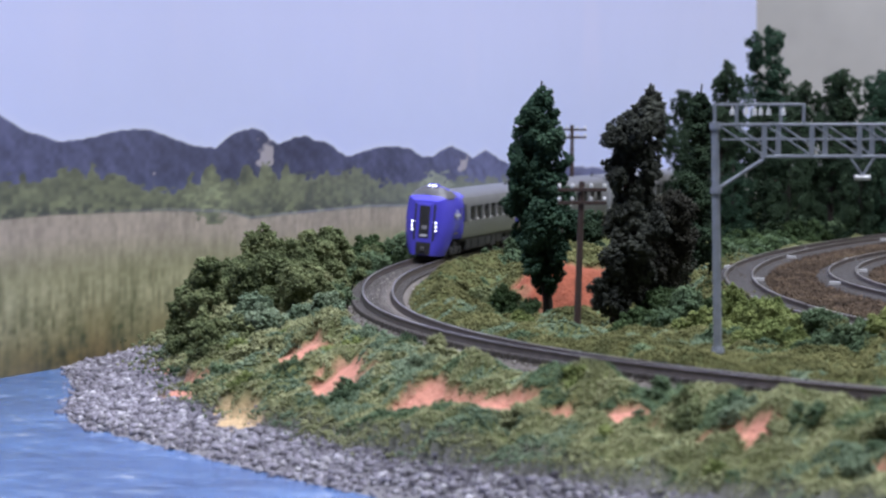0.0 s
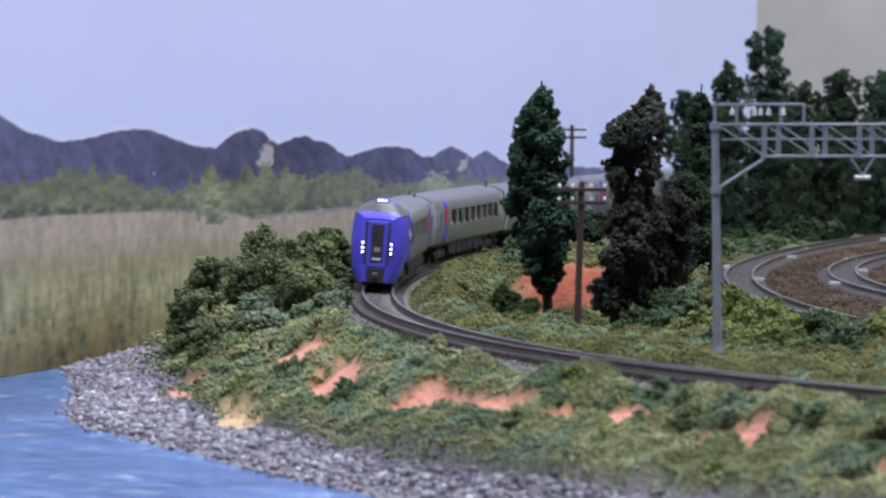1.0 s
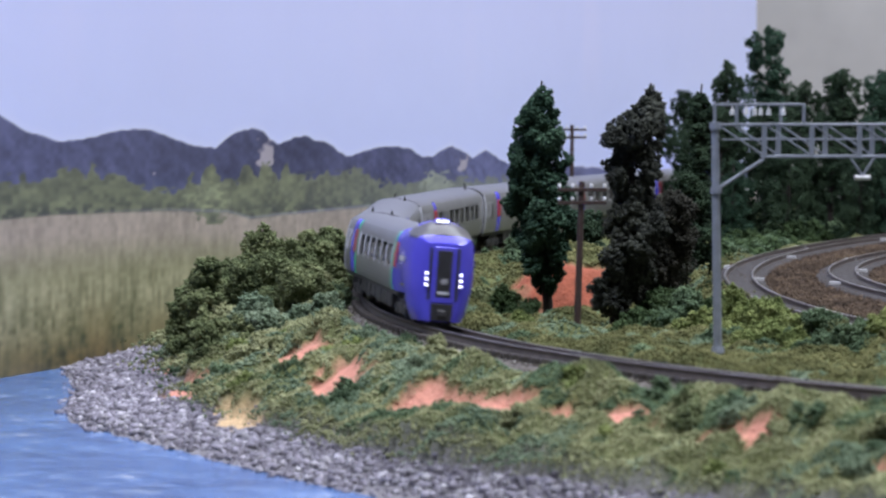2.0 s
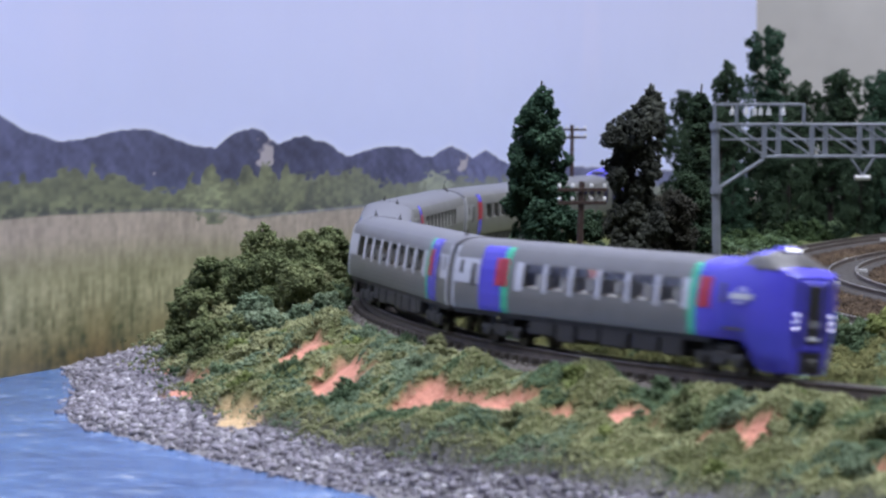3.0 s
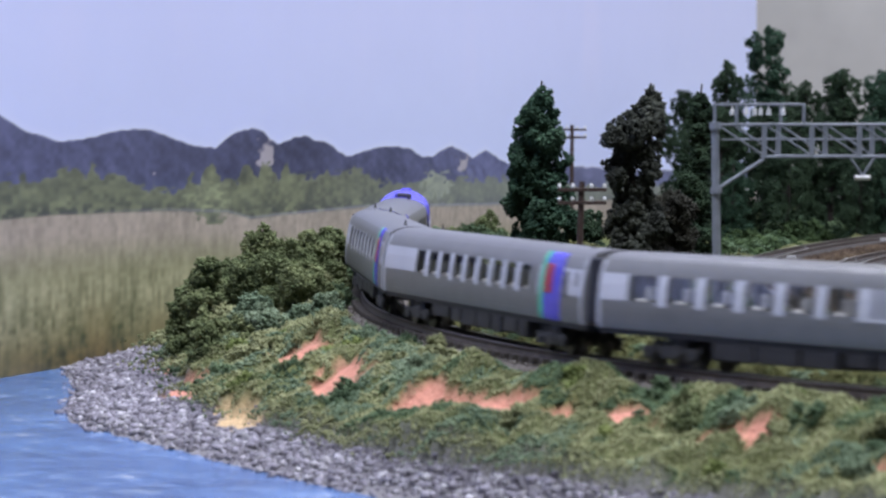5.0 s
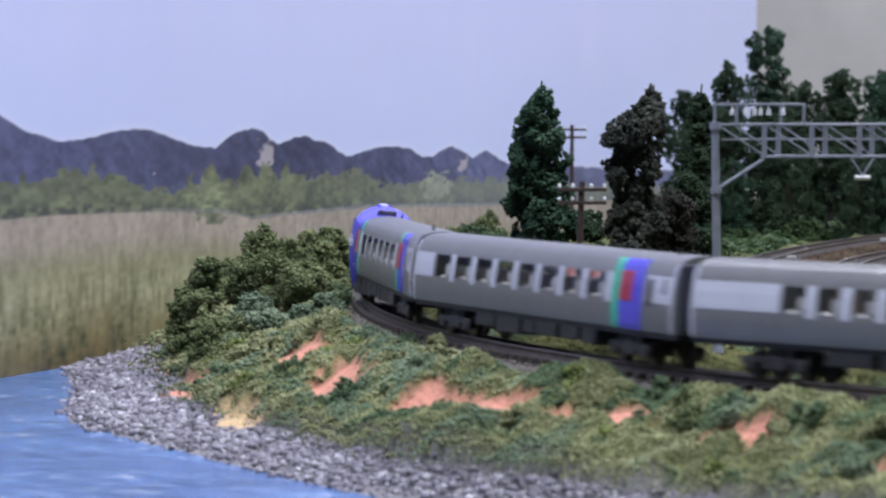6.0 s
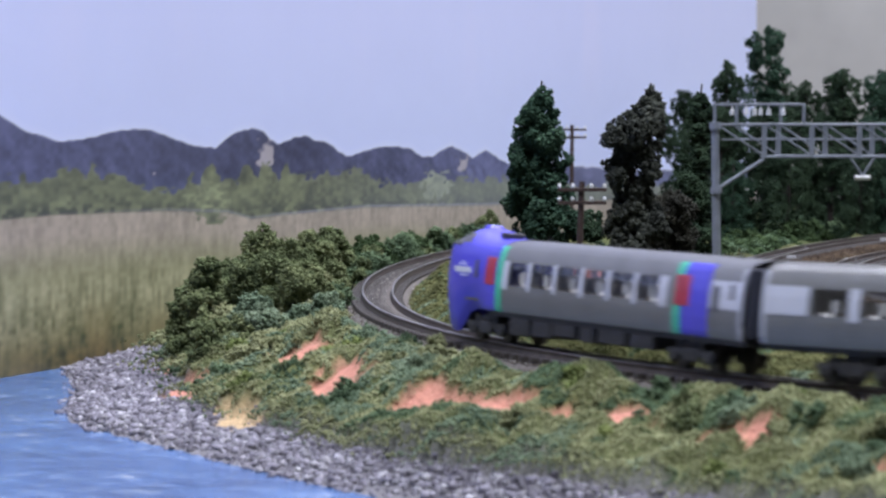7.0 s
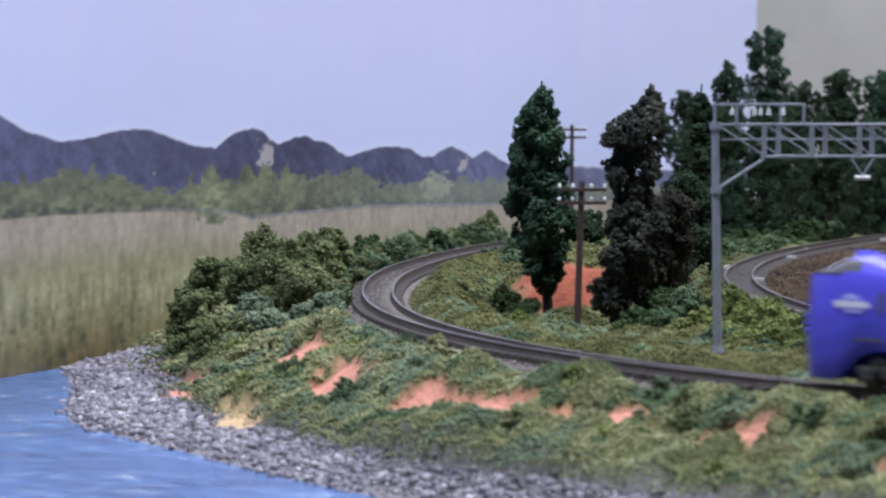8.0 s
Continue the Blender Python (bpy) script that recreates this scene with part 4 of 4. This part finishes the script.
TP = {
    "grey": ribbed_paint("stainless_grey_paint", (0.215, 0.215, 0.212), 0.36),
    "rib": ribbed_paint("bright_rib_paint", (0.2, 0.2, 0.198), 0.3),
    "roof": ribbed_paint("roof_grey_paint", (0.135, 0.135, 0.138), 0.33),
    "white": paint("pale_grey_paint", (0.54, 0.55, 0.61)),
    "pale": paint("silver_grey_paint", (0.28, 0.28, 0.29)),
    "blue": paint("violet_blue_paint", (0.092, 0.080, 0.60), 0.25),
    "green": paint("mint_green_paint", (0.05, 0.48, 0.30)),
    "red": paint("red_door_paint", (0.42, 0.035, 0.06)),
    "dark": plain("matt_black_plastic", (0.028, 0.027, 0.03), 0.55, vary=0.3, scale=300),
    "bogie": plain("charcoal_bogie_plastic", (0.036, 0.035, 0.037), 0.6, vary=0.3, scale=300),
    "wheel": plain("blackened_wheel_steel", (0.07, 0.065, 0.06), 0.4, 0.8),
    "seat": plain("cream_seat_plastic", (0.8, 0.78, 0.75), 0.6),
    "floor": plain("interior_brown_plastic", (0.09, 0.08, 0.075), 0.7),
    "glass": pane_material(),
    "emblem": paint("emblem_lilac", (0.42, 0.42, 0.74)),
    "screen": plain("smoked_windscreen", (0.075, 0.073, 0.075), 0.3, spec=0.4, vary=0.25, scale=200),
    "bellows": plain("dark_blue_grey_bellows", (0.035, 0.037, 0.055), 0.8),
    "lit": glow("white_led", (0.92, 0.95, 1.0), 2.2),
    "unlit": plain("clear_lamp_lens", (0.5, 0.5, 0.5), 0.15),
}
PROFILE_Z = [7.8, 9.0, 12.0, 15.0, 18.0, 20.4, 22.2, 23.4, 24.3, 25.0, 25.5, 25.75]
PROFILE_Y = [8.9, 9.25, 9.5, 9.5, 9.3, 8.95, 8.5, 7.9, 6.9, 5.2, 2.8, 0.0]
WIN_LO, WIN_HI = 14.4, 20.0
SHOW = {"side": -1}  # the side with green stripes and paler posts and panels; the other is greyer
END = 70.0


def half_width(z):
    return float(np.interp(z, PROFILE_Z, PROFILE_Y))


def patch(bm, u0, u1, z0, z1, side, off=0.12, lean=0.0):
    """A thin panel that follows the body's side; side -1 is the right-hand side."""
    zs = [z0] + [z for z in PROFILE_Z if z0 + 0.05 < z < z1 - 0.05] + [z1]
    rows = []
    for z in zs:
        sh = lean * (z - z0)
        y = half_width(z)
        rows.append([bm.verts.new((u + sh, side * (y + o), z)) for u, o in ((u0, -0.15), (u0, off), (u1, off), (u1, -0.15))])
    for a, b in zip(rows, rows[1:]):
        for i in range(3):
            bm.faces.new((a[i], a[i + 1], b[i + 1], b[i]))
    bm.faces.new(rows[0])
    bm.faces.new(rows[-1][::-1])
    return bm


def shell(bm, u_lo, u_hi, windows):
    """Side skins with real window openings, and the roof."""
    us = sorted({u_lo, u_hi, *[w for p in windows for w in p]})
    zs = [7.8, 9.0, 12.0, WIN_LO, 15.0, 18.0, WIN_HI, 20.4, 22.2, 23.4]
    for side in (-1, 1):
        g = {}
        for u in us:
            for z in zs:
                g[u, z] = bm.verts.new((u, side * half_width(z), z))
        for a, b in zip(us, us[1:]):
            for lo, hi in zip(zs, zs[1:]):
                if lo >= WIN_LO and hi <= WIN_HI and any(p[0] <= a and b <= p[1] for p in windows):
                    continue
                bm.faces.new((g[a, lo], g[b, lo], g[b, hi], g[a, hi]))
        for p in windows:
            for u in p:
                for lo, hi in zip(zs, zs[1:]):
                    if lo >= WIN_LO and hi <= WIN_HI:
                        q = [bm.verts.new((u, side * (half_width(z) - 0.5), z)) for z in (lo, hi)]
                        bm.faces.new((g[u, lo], g[u, hi], q[1], q[0]))
    return bm


def roof_skin(bm, u_lo, u_hi):
    zs = [z for z in PROFILE_Z if z >= 23.4]
    ring = [(-half_width(z), z) for z in zs] + [(half_width(z), z) for z in zs[::-1][1:]]
    a = [bm.verts.new((u_lo, y, z)) for y, z in ring]
    b = [bm.verts.new((u_hi, y, z)) for y, z in ring]
    for i in range(len(ring) - 1):
        bm.faces.new((a[i], a[i + 1], b[i + 1], b[i]))
    return bm


def end_wall(bm, u):
    zs = PROFILE_Z
    ring = [(-half_width(z), z) for z in zs] + [(half_width(z), z) for z in zs[::-1][1:]]
    bm.faces.new([bm.verts.new((u, y, z)) for y, z in ring])
    return bm


def wheel_mesh(bm, u, side):
    rod(bm, (u, side * 3.9, 2.75), (u, side * 5.2, 2.75), 2.75, 2.75, 16)
    rod(bm, (u, side * 3.6, 2.75), (u, side * 4.0, 2.75), 3.2, 3.1, 16)
    rod(bm, (u, side * 5.2, 2.75), (u, side * 5.9, 2.75), 0.9, 0.8, 10)


def bogie(car, u):
    fr = bmesh.new()
    for side in (-1, 1):
        y = side * 7.0
        box(fr, u - 9.5, u + 9.5, y - 0.5, y + 0.5, 3.2, 4.6, 0.2)
        box(fr, u - 3.2, u + 3.2, y - 0.7, y + 0.7, 1.9, 4.9, 0.3)
        for a in (-7, 7):
            box(fr, u + a - 1.7, u + a + 1.7, y - 0.75, y + 0.75, 1.6, 4.3, 0.4)
            rod(fr, (u + a * 0.66, y, 4.3), (u + a * 0.66, y, 6.6), 0.8, 0.8, 8)
        rod(fr, (u - 3, y, 5.6), (u + 3, y, 5.6), 0.45, 0.45, 6)
    box(fr, u - 2.5, u + 2.5, -6.8, 6.8, 4.2, 6.8, 0.2)
    b = part("bogie", fr, TP["bogie"], car, "charcoal plastic bogie")
    for a in (-7, 7):
        for side in (-1, 1):
            bm = bmesh.new()
            wheel_mesh(bm, u + a, side)
            part("wheel", bm, TP["wheel"], b)


def underframe(car, lo, hi, seed):
    rng = random.Random(seed)
    bm = fresh((box, lo, hi, -8.3, 8.3, 6.6, 7.9))
    u = -33
    while u < 33:
        w = rng.uniform(6, 13)
        part("underfloor_box", fresh((box, u, min(u + w, 34), -8.4, 8.4, rng.uniform(2.4, 3.6), 6.7, 0.3)), TP["dark"], car)
        u += w + rng.uniform(0.6, 2.2)
    part("floor_frame", bm, TP["dark"], car, "black floor frame")


def seats(car, windows, seed):
    rng = random.Random(seed)
    bm = fresh((box, -66, 60 if windows[-1][1] < 50 else 66, -8.6, 8.6, 9.8, 10.4))
    part("interior_floor", bm, TP["floor"], car)
    for a, b in windows:
        for f in (0.35,) if b - a < 12 else (0.25, 0.72):
            u = a + (b - a) * f
            for side in (-1, 1):
                part("seat", fresh((box, u - 2.0, u + 1.6, side * 5.6 - 2.8, side * 5.6 + 2.9, 10.3, 14.9, 0.4), (box, u + 1.0, u + 2.4, side * 5.6 - 2.8, side * 5.6 + 2.8, 14.8, 17.8, 0.4)), TP["seat"], car)


def panes(car, windows):
    for a, b in windows:
        for side in (-1, 1):
            bm = bmesh.new()
            zs = [WIN_LO, 15, 18, WIN_HI]
            v = [[bm.verts.new((u, side * (half_width(z) - 0.45), z)) for u in (a, b)] for z in zs]
            for p, q in zip(v, v[1:]):
                bm.faces.new((p[0], p[1], q[1], q[0]))
            ob = part("window_pane", bm, TP["glass"], car)
            ob.visible_shadow = False


def pillars(car, windows, extra=()):
    """Pale posts between the windows."""
    gaps = [(a[1], b[0]) for a, b in zip(windows, windows[1:])] + list(extra)
    for a, b in gaps:
        for side in (-1, 1):
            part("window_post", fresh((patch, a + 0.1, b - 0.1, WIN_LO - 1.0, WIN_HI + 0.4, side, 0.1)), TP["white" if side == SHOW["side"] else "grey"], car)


def door_bay(car, door, green, blue):
    """Red door window, mint stripe and blue band."""
    for side in (-1, 1):
        part("blue_band", fresh((patch, blue[0], blue[1] if side == SHOW["side"] else blue[0] * 0.5 + blue[1] * 0.5, 7.85, 23.9, side, 0.08)), TP["blue"], car, "violet-blue painted band")
        if side == SHOW["side"]:
            part("green_stripe", fresh((patch, *green, 7.85, 23.9, side, 0.14)), TP["green"], car, "mint green stripe")
        d = part("door", fresh((patch, door[0], door[1], 14.2, 21.0, side, 0.22)), TP["red"], car, "red door leaf")
        part("door_seam", fresh((patch, (door[0] * 0.42 + door[1] * 0.58) - 0.15, (door[0] * 0.42 + door[1] * 0.58) + 0.15, 14.6, 20.6, side, 0.27)), TP["dark"], d)


def roof_gear(car, spots):
    for u, y in spots:
        part("roof_antenna", fresh((rod, (u, y, 25.0), (u, y, 26.0), 0.55, 0.4, 8), (rod, (u, y, 26.0), (u, y, 27.0), 0.25, 0.2, 6)), TP["bogie"], car)


def end_fittings(car, u):
    s = 1 if u > 0 else -1
    bm = fresh((box, min(u, u + s * 1.35), max(u, u + s * 1.35), -8.2, 8.2, 8.3, 23.6, 0.4))
    part("gangway_bellows", bm, TP["bellows"], car, "dark gangway bellows")
    rim = bmesh.new()
    for side in (-1, 1):
        patch(rim, u - 0.9 if s > 0 else u, u if s > 0 else u + 0.9, 7.9, 23.3, side, 0.16)
    part("end_rim", rim, TP["white"], car)


def car_shell(name, label, u_lo, u_hi, windows, seed):
    car = thing(name, label, "train car", "cars of the train")
    rounded(part("body", shell(bmesh.new(), u_lo, u_hi, windows), TP["grey"], car, "ribbed stainless-grey side skin"), 30)
    rounded(part("roof", roof_skin(bmesh.new(), u_lo, u_hi), TP["roof"], car, "smooth grey roof"), 60)
    for side in (-1, 1):
        for z in (9.3, 10.4, 11.5, 12.6):
            part("rib", fresh((patch, u_lo + 0.5, u_hi - 0.5, z - 0.12, z + 0.12, side, 0.07)), TP["rib"], car)
    seats(car, windows, seed)
    panes(car, windows)
    underframe(car, u_lo, u_hi, seed)
    for u in (-47.5, 47.5):
        bogie(car, u)
    return car


def tube(bm, u0, u1, y, z, r0, r1):
    """A short open pipe along the car."""
    rings = []
    for u, r in ((u0, r0), (u1, r0), (u1, r1), (u0, r1)):
        rings.append([bm.verts.new((u, y + r * math.cos(a * 0.6283), z + r * math.sin(a * 0.6283))) for a in range(10)])
    for a, b in zip(rings, rings[1:]):
        for i in range(10):
            bm.faces.new((a[i], a[(i + 1) % 10], b[(i + 1) % 10], b[i]))
    return bm


def nose(car, lit):
    """Raised cab with a sloped windscreen over a full-height bulged front."""
    us = [45.0, 48, 51, 54, 55.5, 57, 58.5, 60, 61, 62, 63, 64, 65, 66, 67, 67.8, 68.6, 69.3, 70.0, 70.6, 71.2, 71.7, 72.0]
    top = np.interp(us, [45, 48, 51, 54, 57, 59.5, 61.5, 65, 68.6, 70.6, 72.0], [25.75, 25.75, 26.1, 27.2, 28.1, 28.4, 28.1, 26.6, 24.6, 23.5, 22.6])
    low = np.interp(us, [45, 54, 57, 60, 62, 64, 72.0], [7.8, 7.7, 6.6, 3.8, 2.0, 1.5, 1.7])
    taper = np.interp(us, [45, 58, 62, 65, 67.4, 68.6, 70.0, 71.2, 72.0], [1.0, 1.0, 0.98, 0.945, 0.89, 0.845, 0.755, 0.63, 0.47])
    fr = np.linspace(0, 1, 27)
    wide = np.interp(fr, [0, 0.1, 0.28, 0.42, 0.6, 0.74, 0.84, 0.92, 0.97, 1.0], [6.9, 8.2, 9.3, 9.55, 9.25, 8.4, 7.2, 5.2, 3.2, 0.0])
    body, screen = bmesh.new(), bmesh.new()

    def level(k, lo, hi):
        cut = min(23.5, hi - 0.3)
        return lo + (cut - lo) * k / 18 if k <= 18 else cut + (hi - cut) * (k - 18) / 8

    def point(i, k, side):
        mix = smooth(45, 54, us[i])
        y0, y1 = half_width(level(k, 7.8, 25.75)), wide[k]
        return Vector((us[i], side * (y0 * (1 - mix) + y1 * mix) * taper[i], level(k, low[i], top[i])))

    n, m = len(us), len(fr)
    for side in (-1, 1):
        for i in range(n - 1):
            for k in range(m - 1):
                mid = (point(i, k, side) + point(i + 1, k + 1, side)) / 2
                sc = (61.2 < mid.x < 68.4 and k >= 18) or (56.5 < mid.x < 60.6 and 19 <= k <= 22)
                bm = screen if sc else body
                q = [point(i, k, side), point(i + 1, k, side), point(i + 1, k + 1, side), point(i, k + 1, side)]
                q = [p for j, p in enumerate(q) if (p - q[j - 1]).length > 1e-6]
                if len(q) > 2:
                    bm.faces.new([bm.verts.new(p) for p in q])
    ring = [point(n - 1, k, -1) for k in range(m)] + [point(n - 1, k, 1) for k in range(m - 2, -1, -1)]
    body.faces.new([body.verts.new(p) for p in ring])
    for bm in (body, screen):
        bmesh.ops.remove_doubles(bm, verts=bm.verts, dist=0.001)
    cab = rounded(part("cab", body, TP["blue"], car, "glossy violet-blue raised cab"), 35)
    cab.scale.x, cab.location.x = 0.965, 45.0 * 0.035 * MM
    rounded(part("windscreen", screen, TP["screen"], cab, "smoked wraparound windscreen"), 35)
    part("front_door", fresh((box, 71.3, 72.5, -3.1, 3.1, 6.6, 21.6, 0.25)), TP["blue"], cab, "violet-blue gangway door frame")
    part("door_window", fresh((box, 72.2, 72.62, -2.0, 2.0, 8.2, 20.6, 0.1)), TP["dark"], cab, "dark gangway door window")
    part("door_rail", fresh((box, 72.4, 72.7, -1.5, 1.5, 8.9, 9.7, 0.1)), TP["white"], cab)
    part("cable_plug", fresh((box, 72.4, 72.75, -0.9, 1.2, 11.6, 13.2, 0.3)), TP["pale"], cab)
    for side in (-1, 1):
        part("door_channel", fresh((box, 71.0, 72.15, side * 3.7 - 0.4, side * 3.7 + 0.4, 7.4, 21.2, 0.1)), TP["bellows"], cab)
        for z in (11.4, 12.9, 14.4):
            part("headlight", fresh((rod, (70.6, side * 4.6, z), (72.3, side * 4.6, z), 0.38, 0.38, 10)), TP["lit" if lit else "unlit"], cab, "round white headlight")
            part("lamp_rim", fresh((tube, 70.4, 72.75, side * 4.6, z, 0.4, 0.52)), TP["blue"], cab, "short round lamp rim")
    part("coupler_pocket", fresh((box, 70.6, 72.4, -2.9, 2.9, 1.9, 6.4, 0.2)), TP["dark"], cab, "black coupler pocket")
    part("coupler", fresh((box, 72.0, 73.4, -1.1, 1.1, 3.0, 4.9, 0.3)), TP["bogie"], cab)
    lamp = part("lamp_housing", fresh((box, 58.6, 63.0, -2.0, 2.0, 27.0, 28.8, 0.6)), TP["blue"], cab)
    for y in (-1.2, 0, 1.2):
        part("roof_headlight", fresh((rod, (62.8, y, 28.0), (63.2, y, 27.98), 0.36, 0.32, 10)), TP["lit" if lit else "unlit"], lamp, "round white roof headlight")
    for side in (-1, 1):
        edge = [point(us.index(62), 18, side), point(us.index(68.6), 18, side)]
        part("windscreen_frame", fresh((rod, edge[0], edge[1], 0.28, 0.28, 6)), TP["dark"], cab, "black windscreen frame")
        edge = [point(us.index(68.6), k, side) for k in (18, 26)]
        part("windscreen_frame", fresh((rod, edge[0], edge[1], 0.25, 0.25, 6)), TP["dark"], cab, "black windscreen frame")
    for side in (-1, 1):
        part("cab_side_window", fresh((patch, 50.0, 51.5, 15.6, 19.9, side, 0.3)), TP["screen"], cab)
        lg = part("emblem_bar", fresh((patch, 53.4, 62.0, 16.6, 18.0, side, 0.34, 0.5)), TP["white"], cab, "pale emblem bar")
        for u0, u1, lo, hi in ((56.0, 60.4, 18.4, 18.9), (57.2, 59.6, 19.1, 19.4), (55.2, 59.4, 15.7, 16.2)):
            part("emblem_arc", fresh((patch, u0, u1, lo, hi, side, 0.3, 0.5)), TP["emblem"], lg)


LABEL = "grey model railcar with blue bands and red doors"


def end_car(lit):
    SHOW["side"] = -1 if lit else 1
    wins = [(-34.2, -25.2), (-23.0, -12.7), (-10.6, 0.0), (2.2, 12.3), (14.5, 24.2), (26.3, 35.3)]
    wins = [(-b, -a) for a, b in wins[::-1]]
    car = car_shell("train_car", "model end railcar with violet-blue raised cab" + (", headlights lit" if lit else ", lamps dark"), -END, 45.0, wins, 5 + lit)
    nose(car, lit)
    pillars(car, wins, [(34.3, 38.0), (-39.4, -35.5)])
    for side in (-1, 1):
        if side == SHOW["side"]:
            part("green_stripe", fresh((patch, 37.2, 40.2, 7.85, 23.9, side, 0.14, 0.0)), TP["green"], car, "mint green stripe")
            part("blue_band", fresh((patch, 40.2, 45.3, 7.85, 23.9, side, 0.10)), TP["blue"], car, "violet-blue painted band")
        part("door", fresh((patch, 40.9, 45.6, 14.2, 21.0, side, 0.22)), TP["red" if side == SHOW["side"] else "bellows"], car, "red door leaf" if side == SHOW["side"] else "dark grey door leaf")
    part("blue_roof", fresh((roof_skin, 40.2, 45.3)), TP["blue"], car).location.z = 0.00012
    door_bay(car, (-48.6, -42.6), (-45.4, -42.2), (-56.5, -45.4))
    for side in (-1, 1):
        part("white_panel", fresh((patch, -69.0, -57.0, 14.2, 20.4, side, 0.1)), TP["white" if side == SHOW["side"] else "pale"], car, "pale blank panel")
        for a, b, lo, hi in ((-60.8, -58.2, 13.6, 19.2), (-66.6, -65.0, 16.5, 19.8)):
            part("slot_window", fresh((patch, a, b, lo, hi, side, 0.16)), TP["screen"], car, "narrow dark window")
    roof_gear(car, [(49.5, 3), (36, -2.5), (-58, 2.5)])
    part("roof_horn", fresh((box, 48.5, 52, -2.5, 2.5, 25.6, 27.2, 0.3)), TP["bogie"], car)
    end_fittings(car, -END)
    return car


def middle_car(seed, wins, door, green, blue, panels, slots, extra, label):
    SHOW["side"] = -1
    car = car_shell("train_car", label, -END, END, wins, seed)
    for u in (-END + 0.01, END - 0.01):
        part("end_wall", fresh((end_wall, u)), TP["grey"], car)
    pillars(car, wins, extra)
    door_bay(car, door, green, blue)
    for a, b in panels:
        for side in (-1, 1):
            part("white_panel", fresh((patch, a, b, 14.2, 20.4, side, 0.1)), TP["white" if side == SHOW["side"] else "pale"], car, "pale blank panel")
    for a, b, lo, hi in slots:
        for side in (-1, 1):
            part("slot_window", fresh((patch, a, b, lo, hi, side, 0.16)), TP["screen"], car, "narrow dark window")
    roof_gear(car, [(-60, 3), (60, -3)])
    end_fittings(car, -END)
    end_fittings(car, END)
    return car


EVEN = [(-57.2 + 12.2 * k, -48.0 + 12.2 * k) for k in range(8)]
ODD = [(-59.5 + 12.2 * k, -50.6 + 12.2 * k) for k in range(6)] + [(26.8, 33.6)]
FEW = [(-44.5 + 9.3 * k, -38.2 + 9.3 * k) for k in range(9)]


def train():
    cars = [end_car(True)]
    h = [(57.6, 60.6, 13.6, 19.6), (65.0, 66.4, 16.5, 19.8)]
    cars.append(middle_car(21, EVEN, (46.4, 51.0), (43.6, 46.2), (46.2, 56.6), [(-69, -58.2), (57.0, 69.0)], h, [(38.6, 42.0)], LABEL))
    cars.append(middle_car(22, ODD, (38.6, 44.2), (35.4, 38.2), (38.2, 48.8), [(-69, -60.4), (13.8, 26.4), (49.6, 69.0)], [(57.0, 59.4, 14.6, 19.0)], [(33.9, 35.4)], LABEL + " and few windows"))
    cars.append(middle_car(23, FEW, (46.4, 51.0), (43.6, 46.2), (46.2, 56.6), [(-69, -45.2), (57.0, 69.0)], h, [(42.2, 43.6)], LABEL + " and long panel"))
    cars.append(middle_car(24, EVEN, (45.0, 50.6), (41.2, 44.6), (44.6, 55.6), [(-69, -58.2), (57.0, 69.0)], h, [(37.6, 41.0)], LABEL))
    cars.append(end_car(False))
    return cars


CARS = train()

# ---- how the train runs: speed along the line (mm/s) ----
PITCH = 143.58
CLOCK = np.linspace(0, 8, 161)
PACE = np.interp(CLOCK, [0, 1.5, 3, 4.5, 6, 7, 8], [179.7, 180.8, 178.0, 184.9, 174.9, 157.5, 152.6])
RUN = np.concatenate([[0], np.cumsum((PACE[1:] + PACE[:-1]) / 2 * 0.05)])


def car_pose(number, t):
    s = -286.1 + float(np.interp(t, CLOCK, RUN)) - number * PITCH
    fx, fy, _ = on_line(s + 47.5)
    bx, by, _ = on_line(s - 47.5)
    m = Matrix.Translation(((fx + bx) / 2 * MM, (fy + by) / 2 * MM, 0)) @ Matrix.Rotation(math.atan2(fy - by, fx - bx), 4, "Z") @ Matrix.Rotation(-CANT, 4, "X")
    if number == 5:
        m = m @ Matrix.Rotation(math.pi, 4, "Z")
    return m


def motions():
    for number, car in enumerate(CARS):
        walk(car, [(t * 0.2, car_pose(number, t * 0.2)) for t in range(41)])


motions()
